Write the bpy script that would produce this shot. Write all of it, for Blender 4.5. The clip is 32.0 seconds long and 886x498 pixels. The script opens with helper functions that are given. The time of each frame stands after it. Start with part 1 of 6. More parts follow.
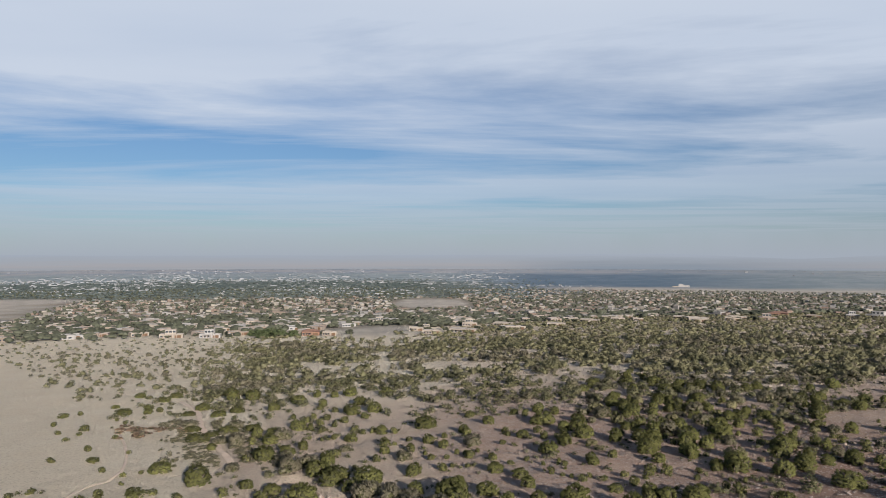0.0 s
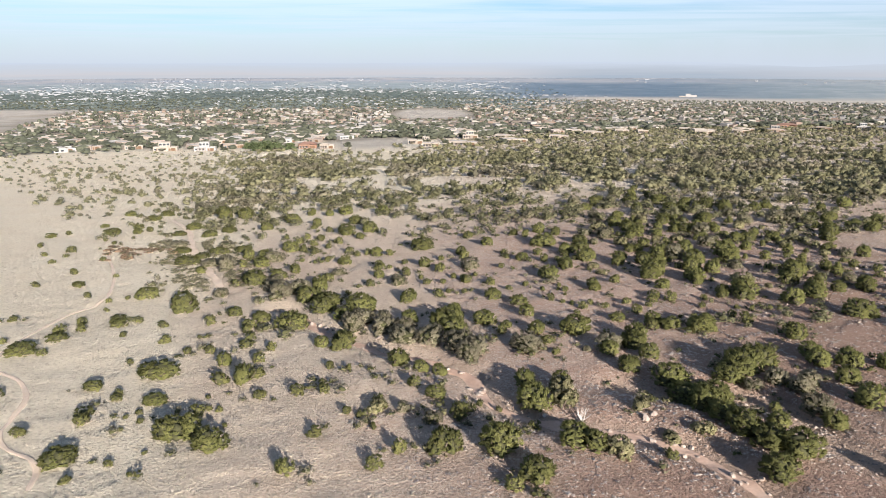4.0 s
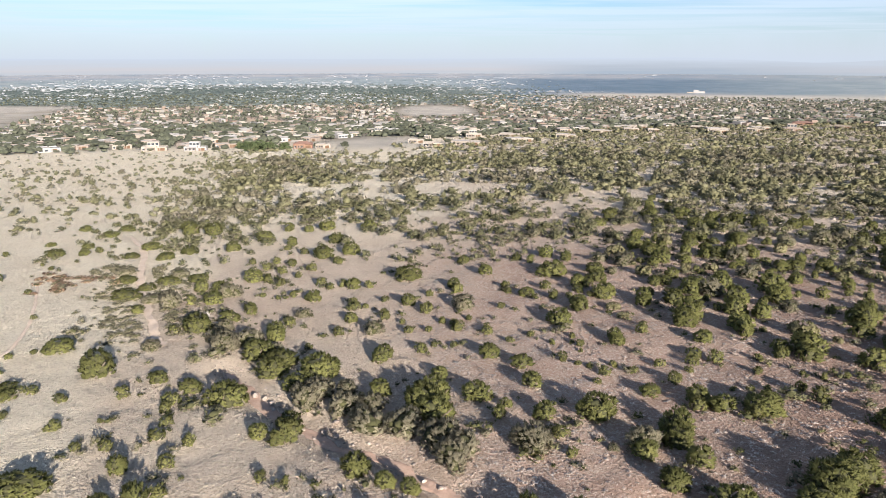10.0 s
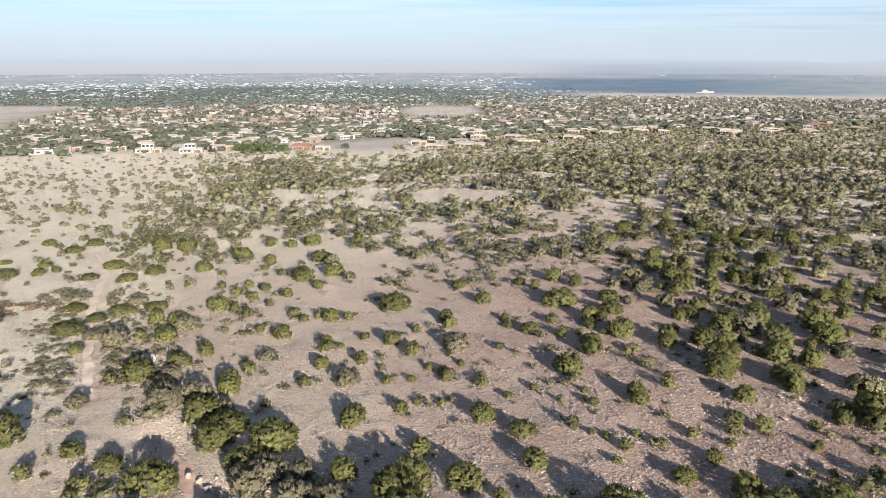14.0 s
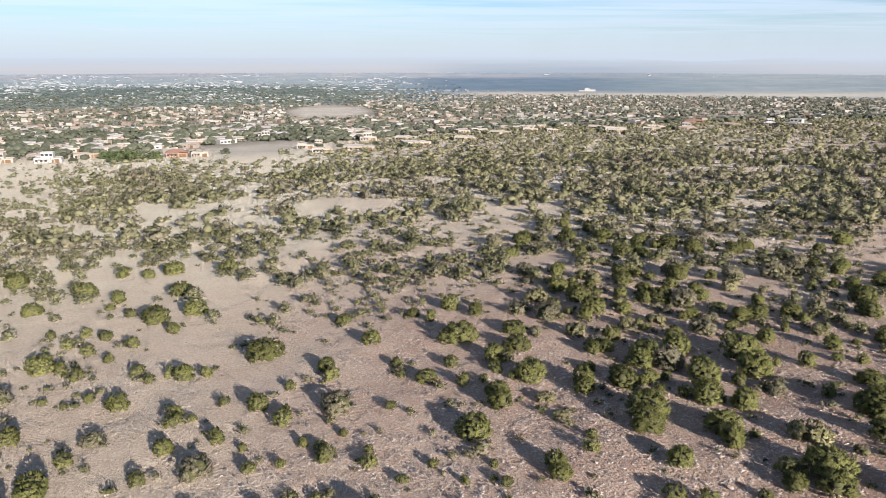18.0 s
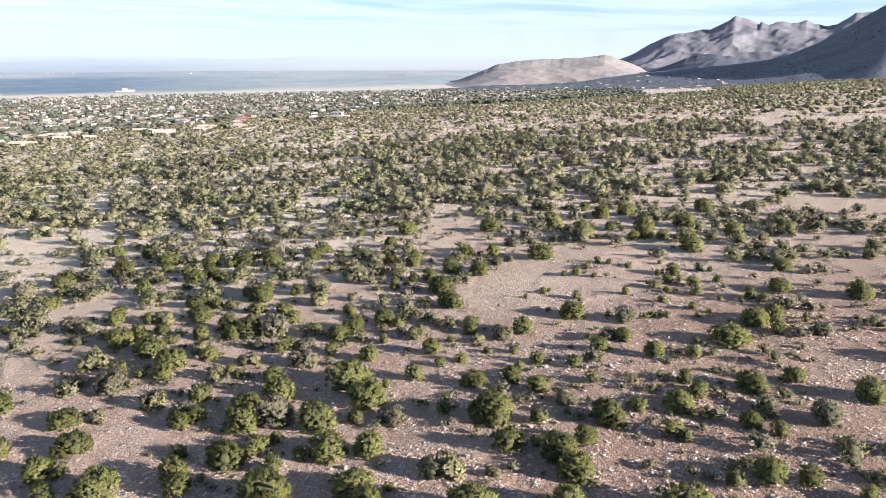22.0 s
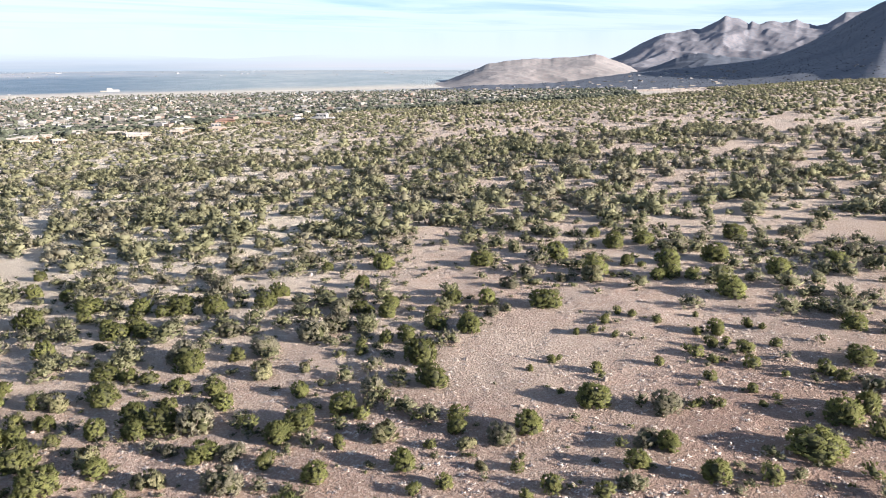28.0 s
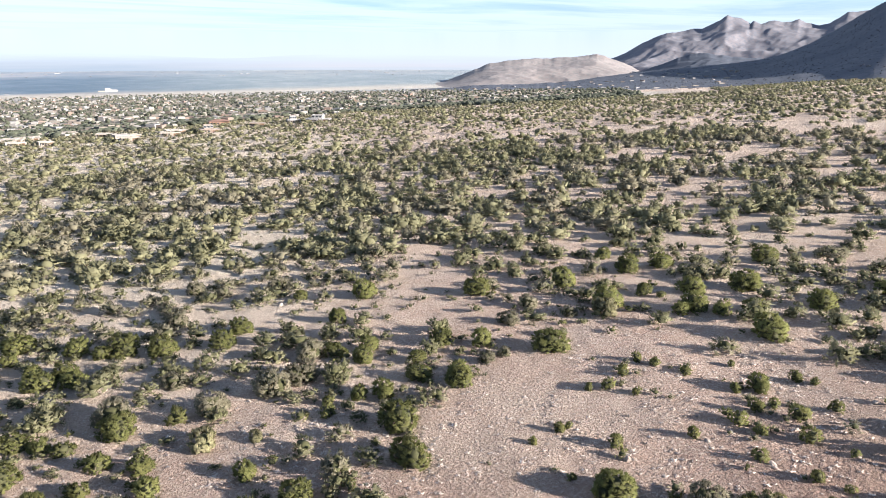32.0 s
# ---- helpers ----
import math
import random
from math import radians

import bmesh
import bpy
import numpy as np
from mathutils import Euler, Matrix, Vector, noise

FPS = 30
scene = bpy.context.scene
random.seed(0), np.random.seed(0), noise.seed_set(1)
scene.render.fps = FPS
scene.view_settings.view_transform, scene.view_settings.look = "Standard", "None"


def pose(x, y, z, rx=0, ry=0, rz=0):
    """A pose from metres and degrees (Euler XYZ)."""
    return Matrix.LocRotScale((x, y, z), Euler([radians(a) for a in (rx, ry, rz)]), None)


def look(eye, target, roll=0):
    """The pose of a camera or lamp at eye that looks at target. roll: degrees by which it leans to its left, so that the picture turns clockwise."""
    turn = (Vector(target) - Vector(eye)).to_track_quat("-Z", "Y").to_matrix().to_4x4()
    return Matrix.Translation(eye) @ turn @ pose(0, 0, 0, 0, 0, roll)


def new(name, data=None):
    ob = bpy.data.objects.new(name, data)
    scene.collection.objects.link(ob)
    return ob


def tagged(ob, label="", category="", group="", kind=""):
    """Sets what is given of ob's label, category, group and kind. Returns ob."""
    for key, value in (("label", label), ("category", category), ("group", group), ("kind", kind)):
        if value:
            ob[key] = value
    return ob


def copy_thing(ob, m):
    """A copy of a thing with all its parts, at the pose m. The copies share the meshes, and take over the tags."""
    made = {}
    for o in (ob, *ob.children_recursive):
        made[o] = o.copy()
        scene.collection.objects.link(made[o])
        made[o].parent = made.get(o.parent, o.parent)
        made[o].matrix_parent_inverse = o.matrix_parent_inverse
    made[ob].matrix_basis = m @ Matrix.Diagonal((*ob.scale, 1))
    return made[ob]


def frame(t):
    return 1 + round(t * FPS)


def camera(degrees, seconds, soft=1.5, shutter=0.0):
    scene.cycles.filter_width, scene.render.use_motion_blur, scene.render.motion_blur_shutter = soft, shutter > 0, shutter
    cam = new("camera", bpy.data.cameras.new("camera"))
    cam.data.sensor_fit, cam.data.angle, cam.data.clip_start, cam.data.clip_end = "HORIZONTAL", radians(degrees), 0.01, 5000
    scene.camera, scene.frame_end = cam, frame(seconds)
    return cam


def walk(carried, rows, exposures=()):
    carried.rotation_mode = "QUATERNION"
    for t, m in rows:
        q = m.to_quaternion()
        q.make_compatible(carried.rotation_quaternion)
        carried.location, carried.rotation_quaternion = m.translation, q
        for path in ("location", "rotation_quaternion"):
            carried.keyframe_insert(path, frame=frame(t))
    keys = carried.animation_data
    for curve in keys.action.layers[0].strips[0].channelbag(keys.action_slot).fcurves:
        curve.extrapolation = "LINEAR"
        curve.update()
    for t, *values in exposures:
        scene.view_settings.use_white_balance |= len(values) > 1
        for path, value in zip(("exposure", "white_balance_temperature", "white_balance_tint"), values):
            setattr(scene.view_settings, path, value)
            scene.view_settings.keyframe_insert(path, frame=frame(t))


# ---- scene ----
cam = camera(64.6, 32.0, soft=0.9)
PATH = [
    (0, pose(-1.96, -18.71, 44.80, 90.56, 0, -0.23)),
    (0.5, pose(-1.96, -18.70, 44.82, 89.40, 0, -0.22)),
    (1, pose(-1.96, -18.63, 44.85, 87.00, 0, -0.21)),
    (1.5, pose(-1.84, -17.76, 44.92, 83.95, 0, -0.20)),
    (2, pose(-1.65, -16.31, 45.02, 80.92, 0, -0.21)),
    (2.5, pose(-1.57, -14.45, 45.11, 78.53, 0, -0.19)),
    (3, pose(-1.43, -12.42, 45.20, 76.76, 0, -0.18)),
    (3.5, pose(-1.25, -10.35, 45.28, 75.55, 0, -0.17)),
    (5.5, pose(-0.26, -2.07, 45.48, 74.90, 0, -0.04)),
    (6, pose(0.00, 0.00, 45.50, 74.87, 0, -0.00)),
    (7, pose(0.51, 4.19, 45.49, 74.88, 0, 0.08)),
    (8, pose(0.98, 8.50, 45.47, 74.90, 0, 0.15)),
    (9, pose(1.46, 12.85, 45.43, 74.90, 0, 0.18)),
    (10, pose(1.94, 17.43, 45.35, 74.86, 0, 0.29)),
    (11, pose(2.65, 22.19, 45.23, 74.81, 0, 0.43)),
    (12, pose(3.30, 26.66, 45.14, 74.80, 0, 0.60)),
    (13, pose(3.90, 30.95, 45.10, 74.83, 0, 0.74)),
    (14, pose(4.36, 35.18, 45.05, 74.83, 0, 0.85)),
    (14.5, pose(4.62, 37.28, 45.05, 74.84, 0, 0.90)),
    (16.5, pose(5.67, 45.83, 45.13, 74.84, 0, 1.14)),
    (17, pose(5.98, 48.00, 45.14, 74.84, 0, 1.23)),
    (17.5, pose(6.41, 50.20, 45.11, 74.81, 0, -0.43)),
    (18, pose(6.81, 52.54, 45.07, 74.79, 0, -7.92)),
    (18.5, pose(7.26, 54.93, 45.01, 74.76, 0, -18.20)),
    (19, pose(7.79, 57.29, 44.95, 74.72, 0, -31.53)),
    (19.5, pose(8.38, 59.57, 44.89, 74.66, 0, -41.50)),
    (20, pose(9.12, 61.73, 44.85, 74.64, 0, -42.71)),
    (20.5, pose(10.07, 63.72, 44.84, 74.62, 0, -42.82)),
    (21, pose(11.18, 65.56, 44.84, 74.62, 0, -42.92)),
    (22, pose(13.74, 69.01, 44.84, 74.62, 0, -43.15)),
    (23, pose(16.56, 72.38, 44.84, 74.64, 0, -43.38)),
    (24, pose(19.71, 75.56, 44.81, 74.65, 0, -43.57)),
    (25, pose(22.98, 78.69, 44.81, 74.64, 0, -43.72)),
    (25.5, pose(24.63, 80.25, 44.82, 74.64, 0, -43.78)),
    (27.5, pose(31.49, 86.16, 44.87, 74.59, 0, -43.91)),
    (28, pose(33.23, 87.63, 44.85, 74.58, 0, -43.92)),
    (29, pose(36.74, 90.59, 44.78, 74.57, 0, -43.93)),
    (30, pose(40.32, 93.51, 44.68, 74.56, 0, -43.93)),
    (31, pose(43.81, 96.24, 44.60, 74.56, 0, -43.92)),
    (32, pose(46.55, 98.78, 44.55, 74.57, 0, -43.86)),
]
EXPOSURES = [(0.0, 0.7, 6500, 10), (1.0, 0.76, 6500, 10), (1.6, 0.92, 6500, 10), (2.0, 1.02, 6500, 10), (2.5, 1.17, 6500, 10), (3.0, 1.31, 6500, 10), (3.5, 1.44, 6500, 10), (5.5, 1.54, 6500, 10), (17.4, 1.54, 6500, 10), (18.2, 1.54, 6450, 10), (19.0, 1.76, 6380, 10), (20.0, 1.98, 6300, 10), (32.0, 1.98, 6300, 10)]
walk(cam, PATH, EXPOSURES)

# ---- light: morning sun behind the viewer to the right, thin broken cloud ----
SUN_AZIMUTH, SUN_HEIGHT = 156.0, 17.0


def nodes_of(tree):
    tree.nodes.clear()

    def node(kind, **values):
        n = tree.nodes.new(kind)
        for key, value in values.items():
            if key in n.inputs.keys():
                n.inputs[key].default_value = value
        return n

    return node, tree.links.new


def build_world():
    world = bpy.data.worlds.new("sky")
    scene.world = world
    world.use_nodes = True
    node, link = nodes_of(world.node_tree)
    sky = node("ShaderNodeTexSky")
    sky.sky_type, sky.sun_disc = "NISHITA", False
    sky.sun_elevation, sky.sun_rotation = radians(SUN_HEIGHT), radians(SUN_AZIMUTH)
    sky.altitude, sky.air_density, sky.dust_density, sky.ozone_density = 1800, 1.0, 0.4, 1.6
    coord = node("ShaderNodeTexCoord")
    split = node("ShaderNodeSeparateXYZ")
    link(coord.outputs["Generated"], split.inputs[0])
    up = node("ShaderNodeMath")
    up.operation = "MAXIMUM"
    link(split.outputs["Z"], up.inputs[0])
    up.inputs[1].default_value = 0.03
    flat = []
    for axis in "XY":
        d = node("ShaderNodeMath")
        d.operation = "DIVIDE"
        link(split.outputs[axis], d.inputs[0])
        link(up.outputs[0], d.inputs[1])
        flat.append(d)
    joined = node("ShaderNodeCombineXYZ")
    link(flat[0].outputs[0], joined.inputs[0])
    link(flat[1].outputs[0], joined.inputs[1])
    place = node("ShaderNodeMapping")
    place.inputs["Scale"].default_value = (0.15, 0.27, 1)
    place.inputs["Rotation"].default_value = (0, 0, radians(6))
    place.inputs["Location"].default_value = (3.1, 1.7, 0)
    link(joined.outputs[0], place.inputs[0])
    big = node("ShaderNodeTexNoise", Scale=1.0, Detail=8.0, Roughness=0.58, Distortion=0.35)
    link(place.outputs[0], big.inputs["Vector"])
    cover = node("ShaderNodeMapRange")
    cover.clamp = True
    for i, v in ((1, 0.36), (2, 0.54), (3, 0.0), (4, 0.95)):
        cover.inputs[i].default_value = v
    link(big.outputs["Fac"], cover.inputs[0])
    # cloud is thicker overhead than near the horizon
    thick = node("ShaderNodeMapRange")
    thick.clamp = True
    for i, v in ((1, 0.02), (2, 0.2), (3, 0.35), (4, 1.0)):
        thick.inputs[i].default_value = v
    link(split.outputs["Z"], thick.inputs[0])
    # cloud bank to the north; unseen overhead cloud is thinned to weaken fill light
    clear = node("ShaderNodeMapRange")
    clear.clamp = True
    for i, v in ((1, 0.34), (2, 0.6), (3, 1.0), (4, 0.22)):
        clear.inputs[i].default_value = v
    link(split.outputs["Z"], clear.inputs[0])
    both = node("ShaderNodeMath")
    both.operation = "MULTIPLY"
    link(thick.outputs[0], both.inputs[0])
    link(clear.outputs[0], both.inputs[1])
    # and thinned again, out of view, towards the sun in the south-east
    east = node("ShaderNodeMapRange")
    east.clamp = True
    for i, v in ((1, -0.35), (2, 0.25), (3, 0.35), (4, 1.0)):
        east.inputs[i].default_value = v
    link(split.outputs["Y"], east.inputs[0])
    west = node("ShaderNodeMath")
    west.operation = "MULTIPLY"
    link(both.outputs[0], west.inputs[0])
    link(east.outputs[0], west.inputs[1])
    both = west
    amount = node("ShaderNodeMath")
    amount.operation = "MULTIPLY"
    link(cover.outputs[0], amount.inputs[0])
    link(both.outputs[0], amount.inputs[1])
    shade = node("ShaderNodeTexNoise", Scale=2.2, Detail=4.0)
    link(place.outputs[0], shade.inputs["Vector"])
    tone = node("ShaderNodeMix")
    tone.data_type = "RGBA"
    tone.inputs[6].default_value = (0.62, 0.73, 0.92, 1)
    tone.inputs[7].default_value = (0.90, 0.97, 1.08, 1)
    link(shade.outputs["Fac"], tone.inputs[0])
    dim = node("ShaderNodeMix")
    dim.data_type, dim.blend_type = "RGBA", "MULTIPLY"
    dim.inputs[0].default_value = 1.0
    dim.inputs[7].default_value = (0.072, 0.087, 0.105, 1)
    link(sky.outputs[0], dim.inputs[6])
    mix = node("ShaderNodeMix")
    mix.data_type = "RGBA"
    link(amount.outputs[0], mix.inputs[0])
    link(dim.outputs[2], mix.inputs[6])
    link(tone.outputs[2], mix.inputs[7])
    # dusty air low over the valley
    haze = node("ShaderNodeMapRange")
    haze.clamp = True
    for i, v in ((1, 0.0), (2, 0.085), (3, 0.92), (4, 0.0)):
        haze.inputs[i].default_value = v
    link(split.outputs["Z"], haze.inputs[0])
    low = node("ShaderNodeMix")
    low.data_type = "RGBA"
    low.inputs[7].default_value = (0.575, 0.645, 0.765, 1)
    link(haze.outputs[0], low.inputs[0])
    link(mix.outputs[2], low.inputs[6])
    back = node("ShaderNodeBackground", Strength=0.39)
    # the sky above the haze is brightened to offset the low opening exposure
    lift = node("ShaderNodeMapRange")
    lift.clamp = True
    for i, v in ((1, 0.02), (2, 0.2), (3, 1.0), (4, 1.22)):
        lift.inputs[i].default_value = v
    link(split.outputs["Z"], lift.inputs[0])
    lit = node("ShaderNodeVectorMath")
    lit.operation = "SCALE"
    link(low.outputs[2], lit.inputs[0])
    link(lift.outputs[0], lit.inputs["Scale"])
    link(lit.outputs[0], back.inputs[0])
    out = node("ShaderNodeOutputWorld")
    link(back.outputs[0], out.inputs[0])


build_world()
sun = new("sun", bpy.data.lights.new("sun", "SUN"))
sun.data.energy, sun.data.angle, sun.data.color = 5.0, radians(0.6), (1.0, 0.905, 0.825)
away = Vector((-math.sin(radians(SUN_AZIMUTH)), -math.cos(radians(SUN_AZIMUTH)), -math.tan(radians(SUN_HEIGHT))))
sun.matrix_world = look((200, -200, 200), Vector((200, -200, 200)) + away)


# ---- materials ----
def surface(name, low, high, scale=3.0, rough=0.85, bump=0.0, bump_scale=20.0, island=0.0, per_object=0.0, fine=0.0, fine_scale=30.0, through_light=0.0, palette=()):
    """A matt material whose colour drifts between low and high, with grain, relief and small differences from piece to piece."""
    m = bpy.data.materials.new(name)
    m.use_nodes = True
    node, link = nodes_of(m.node_tree)
    geo = node("ShaderNodeNewGeometry")
    broad = node("ShaderNodeTexNoise", Scale=scale, Detail=5.0, Roughness=0.6)
    link(geo.outputs["Position"], broad.inputs["Vector"])
    mix = node("ShaderNodeMix")
    mix.data_type = "RGBA"
    mix.inputs[6].default_value, mix.inputs[7].default_value = (*low, 1), (*high, 1)
    spread = node("ShaderNodeMapRange")
    spread.inputs[1].default_value, spread.inputs[2].default_value = 0.32, 0.68
    link(broad.outputs["Fac"], spread.inputs[0])
    link(spread.outputs[0], mix.inputs[0])
    colour = mix.outputs[2]
    if palette:
        ramp = node("ShaderNodeValToRGB")
        ramp.color_ramp.interpolation = "CONSTANT"
        stops = ramp.color_ramp.elements
        stops[0].color, stops[1].position, stops[1].color = (*palette[0], 1), 1 - 1 / len(palette), (*palette[-1], 1)
        for k in range(1, len(palette) - 1):
            stops.new(k / len(palette)).color = (*palette[k], 1)
        link(geo.outputs["Random Per Island"], ramp.inputs[0])
        colour = ramp.outputs[0]
    for amount, source in ((island, geo.outputs["Random Per Island"]), (per_object, None), (fine, "noise")):
        if not amount:
            continue
        if source is None:
            source = node("ShaderNodeObjectInfo").outputs["Random"]
        elif source == "noise":
            grain = node("ShaderNodeTexNoise", Scale=fine_scale, Detail=3.0)
            link(geo.outputs["Position"], grain.inputs["Vector"])
            source = grain.outputs["Fac"]
        ramp = node("ShaderNodeMapRange")
        ramp.inputs[3].default_value, ramp.inputs[4].default_value = 1 - amount, 1 + amount
        link(source, ramp.inputs[0])
        scaled = node("ShaderNodeVectorMath")
        scaled.operation = "SCALE"
        link(colour, scaled.inputs[0])
        link(ramp.outputs[0], scaled.inputs["Scale"])
        colour = scaled.outputs[0]
    shader = node("ShaderNodeBsdfPrincipled", Roughness=rough)
    shader.inputs["Specular IOR Level"].default_value = 0.25
    link(colour, shader.inputs["Base Color"])
    if bump:
        relief = node("ShaderNodeTexNoise", Scale=bump_scale, Detail=4.0)
        link(geo.outputs["Position"], relief.inputs["Vector"])
        b = node("ShaderNodeBump", Strength=bump, Distance=0.1)
        link(relief.outputs["Fac"], b.inputs["Height"])
        link(b.outputs[0], shader.inputs["Normal"])
    last = shader.outputs[0]
    if through_light:
        leaf = node("ShaderNodeBsdfTranslucent")
        link(colour, leaf.inputs[0])
        both = node("ShaderNodeMixShader", Fac=through_light)
        link(last, both.inputs[1])
        link(leaf.outputs[0], both.inputs[2])
        last = both.outputs[0]
    out = node("ShaderNodeOutputMaterial")
    link(last, out.inputs[0])
    return m


def slope_material(name, low, high, dots, dot_scale, cover):
    """Rocky slope, dotted with dark shrubs."""
    m = surface(name, low, high, 0.006, 0.95, bump=0.8, bump_scale=0.09, fine=0.25, fine_scale=0.03)
    tree = m.node_tree
    shader = next(n for n in tree.nodes if n.type == "BSDF_PRINCIPLED")
    colour = shader.inputs["Base Color"].links[0].from_socket
    geo = next(n for n in tree.nodes if n.type == "NEW_GEOMETRY")
    cells = tree.nodes.new("ShaderNodeTexVoronoi")
    cells.inputs["Scale"].default_value = dot_scale
    tree.links.new(geo.outputs["Position"], cells.inputs["Vector"])
    edge = tree.nodes.new("ShaderNodeMapRange")
    edge.inputs[1].default_value, edge.inputs[2].default_value = cover, cover + 0.15
    edge.inputs[3].default_value, edge.inputs[4].default_value = 0.85, 0.0
    tree.links.new(cells.outputs["Distance"], edge.inputs[0])
    mix = tree.nodes.new("ShaderNodeMix")
    mix.data_type = "RGBA"
    mix.inputs[7].default_value = (*dots, 1)
    tree.links.new(edge.outputs[0], mix.inputs[0])
    tree.links.new(colour, mix.inputs[6])
    tree.links.new(mix.outputs[2], shader.inputs["Base Color"])
    return m


def ground_material():
    """Dry desert ground: straw grass, pink gravelly soil and pale trodden sand, by the sheet's own masks."""
    m = bpy.data.materials.new("desert_ground")
    m.use_nodes = True
    node, link = nodes_of(m.node_tree)
    geo = node("ShaderNodeNewGeometry")

    def noise_of(scale, detail=5.0, rough=0.6):
        n = node("ShaderNodeTexNoise", Scale=scale, Detail=detail, Roughness=rough)
        link(geo.outputs["Position"], n.inputs["Vector"])
        return n.outputs["Fac"]

    def ramp(source, a, b, c=0.0, d=1.0):
        n = node("ShaderNodeMapRange")
        for i, v in ((1, a), (2, b), (3, c), (4, d)):
            n.inputs[i].default_value = v
        link(source, n.inputs[0])
        return n.outputs[0]

    def mixed(fac, a, b):
        n = node("ShaderNodeMix")
        n.data_type = "RGBA"
        link(fac, n.inputs[0])
        for i, v in ((6, a), (7, b)):
            if isinstance(v, tuple):
                n.inputs[i].default_value = (*v, 1)
            else:
                link(v, n.inputs[i])
        return n.outputs[2]

    def mask(name):
        n = node("ShaderNodeAttribute")
        n.attribute_name = name
        return n.outputs["Fac"]

    soil = mixed(ramp(noise_of(0.09), 0.35, 0.65), (0.435, 0.30, 0.238), (0.505, 0.378, 0.307))
    clods = ramp(noise_of(3.2, 4.0, 0.62), 0.36, 0.64)
    soil = mixed(ramp(clods, 0.35, 0.9, 0.0, 0.95), soil, (0.615, 0.50, 0.41))
    soil = mixed(ramp(noise_of(0.35, 4.0), 0.5, 0.7, 0.0, 0.5), soil, (0.43, 0.272, 0.198))
    straw = mixed(ramp(noise_of(0.07), 0.35, 0.7), (0.77, 0.675, 0.52), (0.81, 0.73, 0.58))
    straw = mixed(ramp(noise_of(1.4, 6.0, 0.7), 0.5, 0.72, 0.0, 0.2), straw, (0.361, 0.284, 0.172))
    # redder soil, darkened further to paint in shade on the near right
    soil = mixed(mask("bare"), soil, mixed(ramp(clods, 0.4, 1.0, 0.0, 0.6), (0.355, 0.24, 0.186), (0.475, 0.355, 0.282)))
    colour = mixed(mask("straw"), soil, straw)
    town = mixed(ramp(noise_of(0.012, 7.0, 0.75), 0.44, 0.6), (0.168, 0.155, 0.118), (0.336, 0.29, 0.231))
    # far plain: distance haze is painted in as bluish and pale base colours
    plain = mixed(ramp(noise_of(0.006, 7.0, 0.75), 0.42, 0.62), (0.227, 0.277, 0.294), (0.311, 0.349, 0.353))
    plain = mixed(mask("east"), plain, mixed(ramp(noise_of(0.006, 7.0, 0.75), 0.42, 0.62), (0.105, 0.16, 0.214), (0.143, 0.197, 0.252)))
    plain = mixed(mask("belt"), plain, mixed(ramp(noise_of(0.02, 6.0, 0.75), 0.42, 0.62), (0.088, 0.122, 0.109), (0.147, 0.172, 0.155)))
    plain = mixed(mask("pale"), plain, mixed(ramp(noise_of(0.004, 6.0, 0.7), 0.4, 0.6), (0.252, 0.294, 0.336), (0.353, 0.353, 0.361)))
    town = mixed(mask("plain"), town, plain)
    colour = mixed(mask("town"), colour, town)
    colour = mixed(mask("sand"), colour, (0.546, 0.433, 0.335))
    colour = mixed(mask("field"), colour, mixed(ramp(noise_of(0.03, 6.0, 0.7), 0.4, 0.62), (0.42, 0.385, 0.33), (0.54, 0.49, 0.42)))
    tufts = node("ShaderNodeTexVoronoi", Scale=1.7)
    link(geo.outputs["Position"], tufts.inputs["Vector"])
    colour = mixed(ramp(tufts.outputs["Distance"], 0.1, 0.5, 0.24, 0.0), colour, (0.30, 0.23, 0.155))
    shader = node("ShaderNodeBsdfPrincipled", Roughness=0.95)
    shader.inputs["Specular IOR Level"].default_value = 0.1
    link(colour, shader.inputs["Base Color"])
    first = node("ShaderNodeBump", Strength=1.0, Distance=0.42)
    link(clods, first.inputs["Height"])
    second = node("ShaderNodeBump", Strength=0.8, Distance=0.12)
    link(noise_of(9.0, 4.0), second.inputs["Height"])
    link(first.outputs[0], second.inputs["Normal"])
    link(second.outputs[0], shader.inputs["Normal"])
    out = node("ShaderNodeOutputMaterial")
    link(shader.outputs[0], out.inputs[0])
    return m


GROUND = ground_material()
# bluish with distance haze put into the foliage colour
SLOPE_SHRUB = surface("hazed_slope_shrub_foliage", (0.055, 0.063, 0.075), (0.08, 0.088, 0.1), 0.01, 0.95, island=0.3)
WASH_SAND = surface("pink_wash_sand", (0.37, 0.25, 0.185), (0.46, 0.335, 0.26), 0.5, 0.95, bump=0.6, bump_scale=3.0, fine=0.15, fine_scale=4.0)
SAND = surface("trodden_pink_sand", (0.458, 0.365, 0.282), (0.546, 0.44, 0.343), 0.4, 0.95, bump=0.5, bump_scale=3.0, fine=0.12, fine_scale=5.0)
JUNIPER = surface("juniper_foliage", (0.119, 0.129, 0.043), (0.198, 0.196, 0.072), 1.2, 0.8, island=0.25, per_object=0.25, through_light=0.42)
SHRUB = surface("green_shrub_foliage", (0.13, 0.137, 0.047), (0.209, 0.203, 0.078), 1.5, 0.8, island=0.25, per_object=0.25, through_light=0.42)
SAGE = surface("grey_sage_foliage", (0.174, 0.163, 0.106), (0.261, 0.234, 0.166), 1.5, 0.85, island=0.22, per_object=0.2, through_light=0.42)
PALE = surface("pale_rabbitbrush_foliage", (0.154, 0.147, 0.069), (0.248, 0.225, 0.132), 1.5, 0.85, island=0.35, per_object=0.2, through_light=0.2)
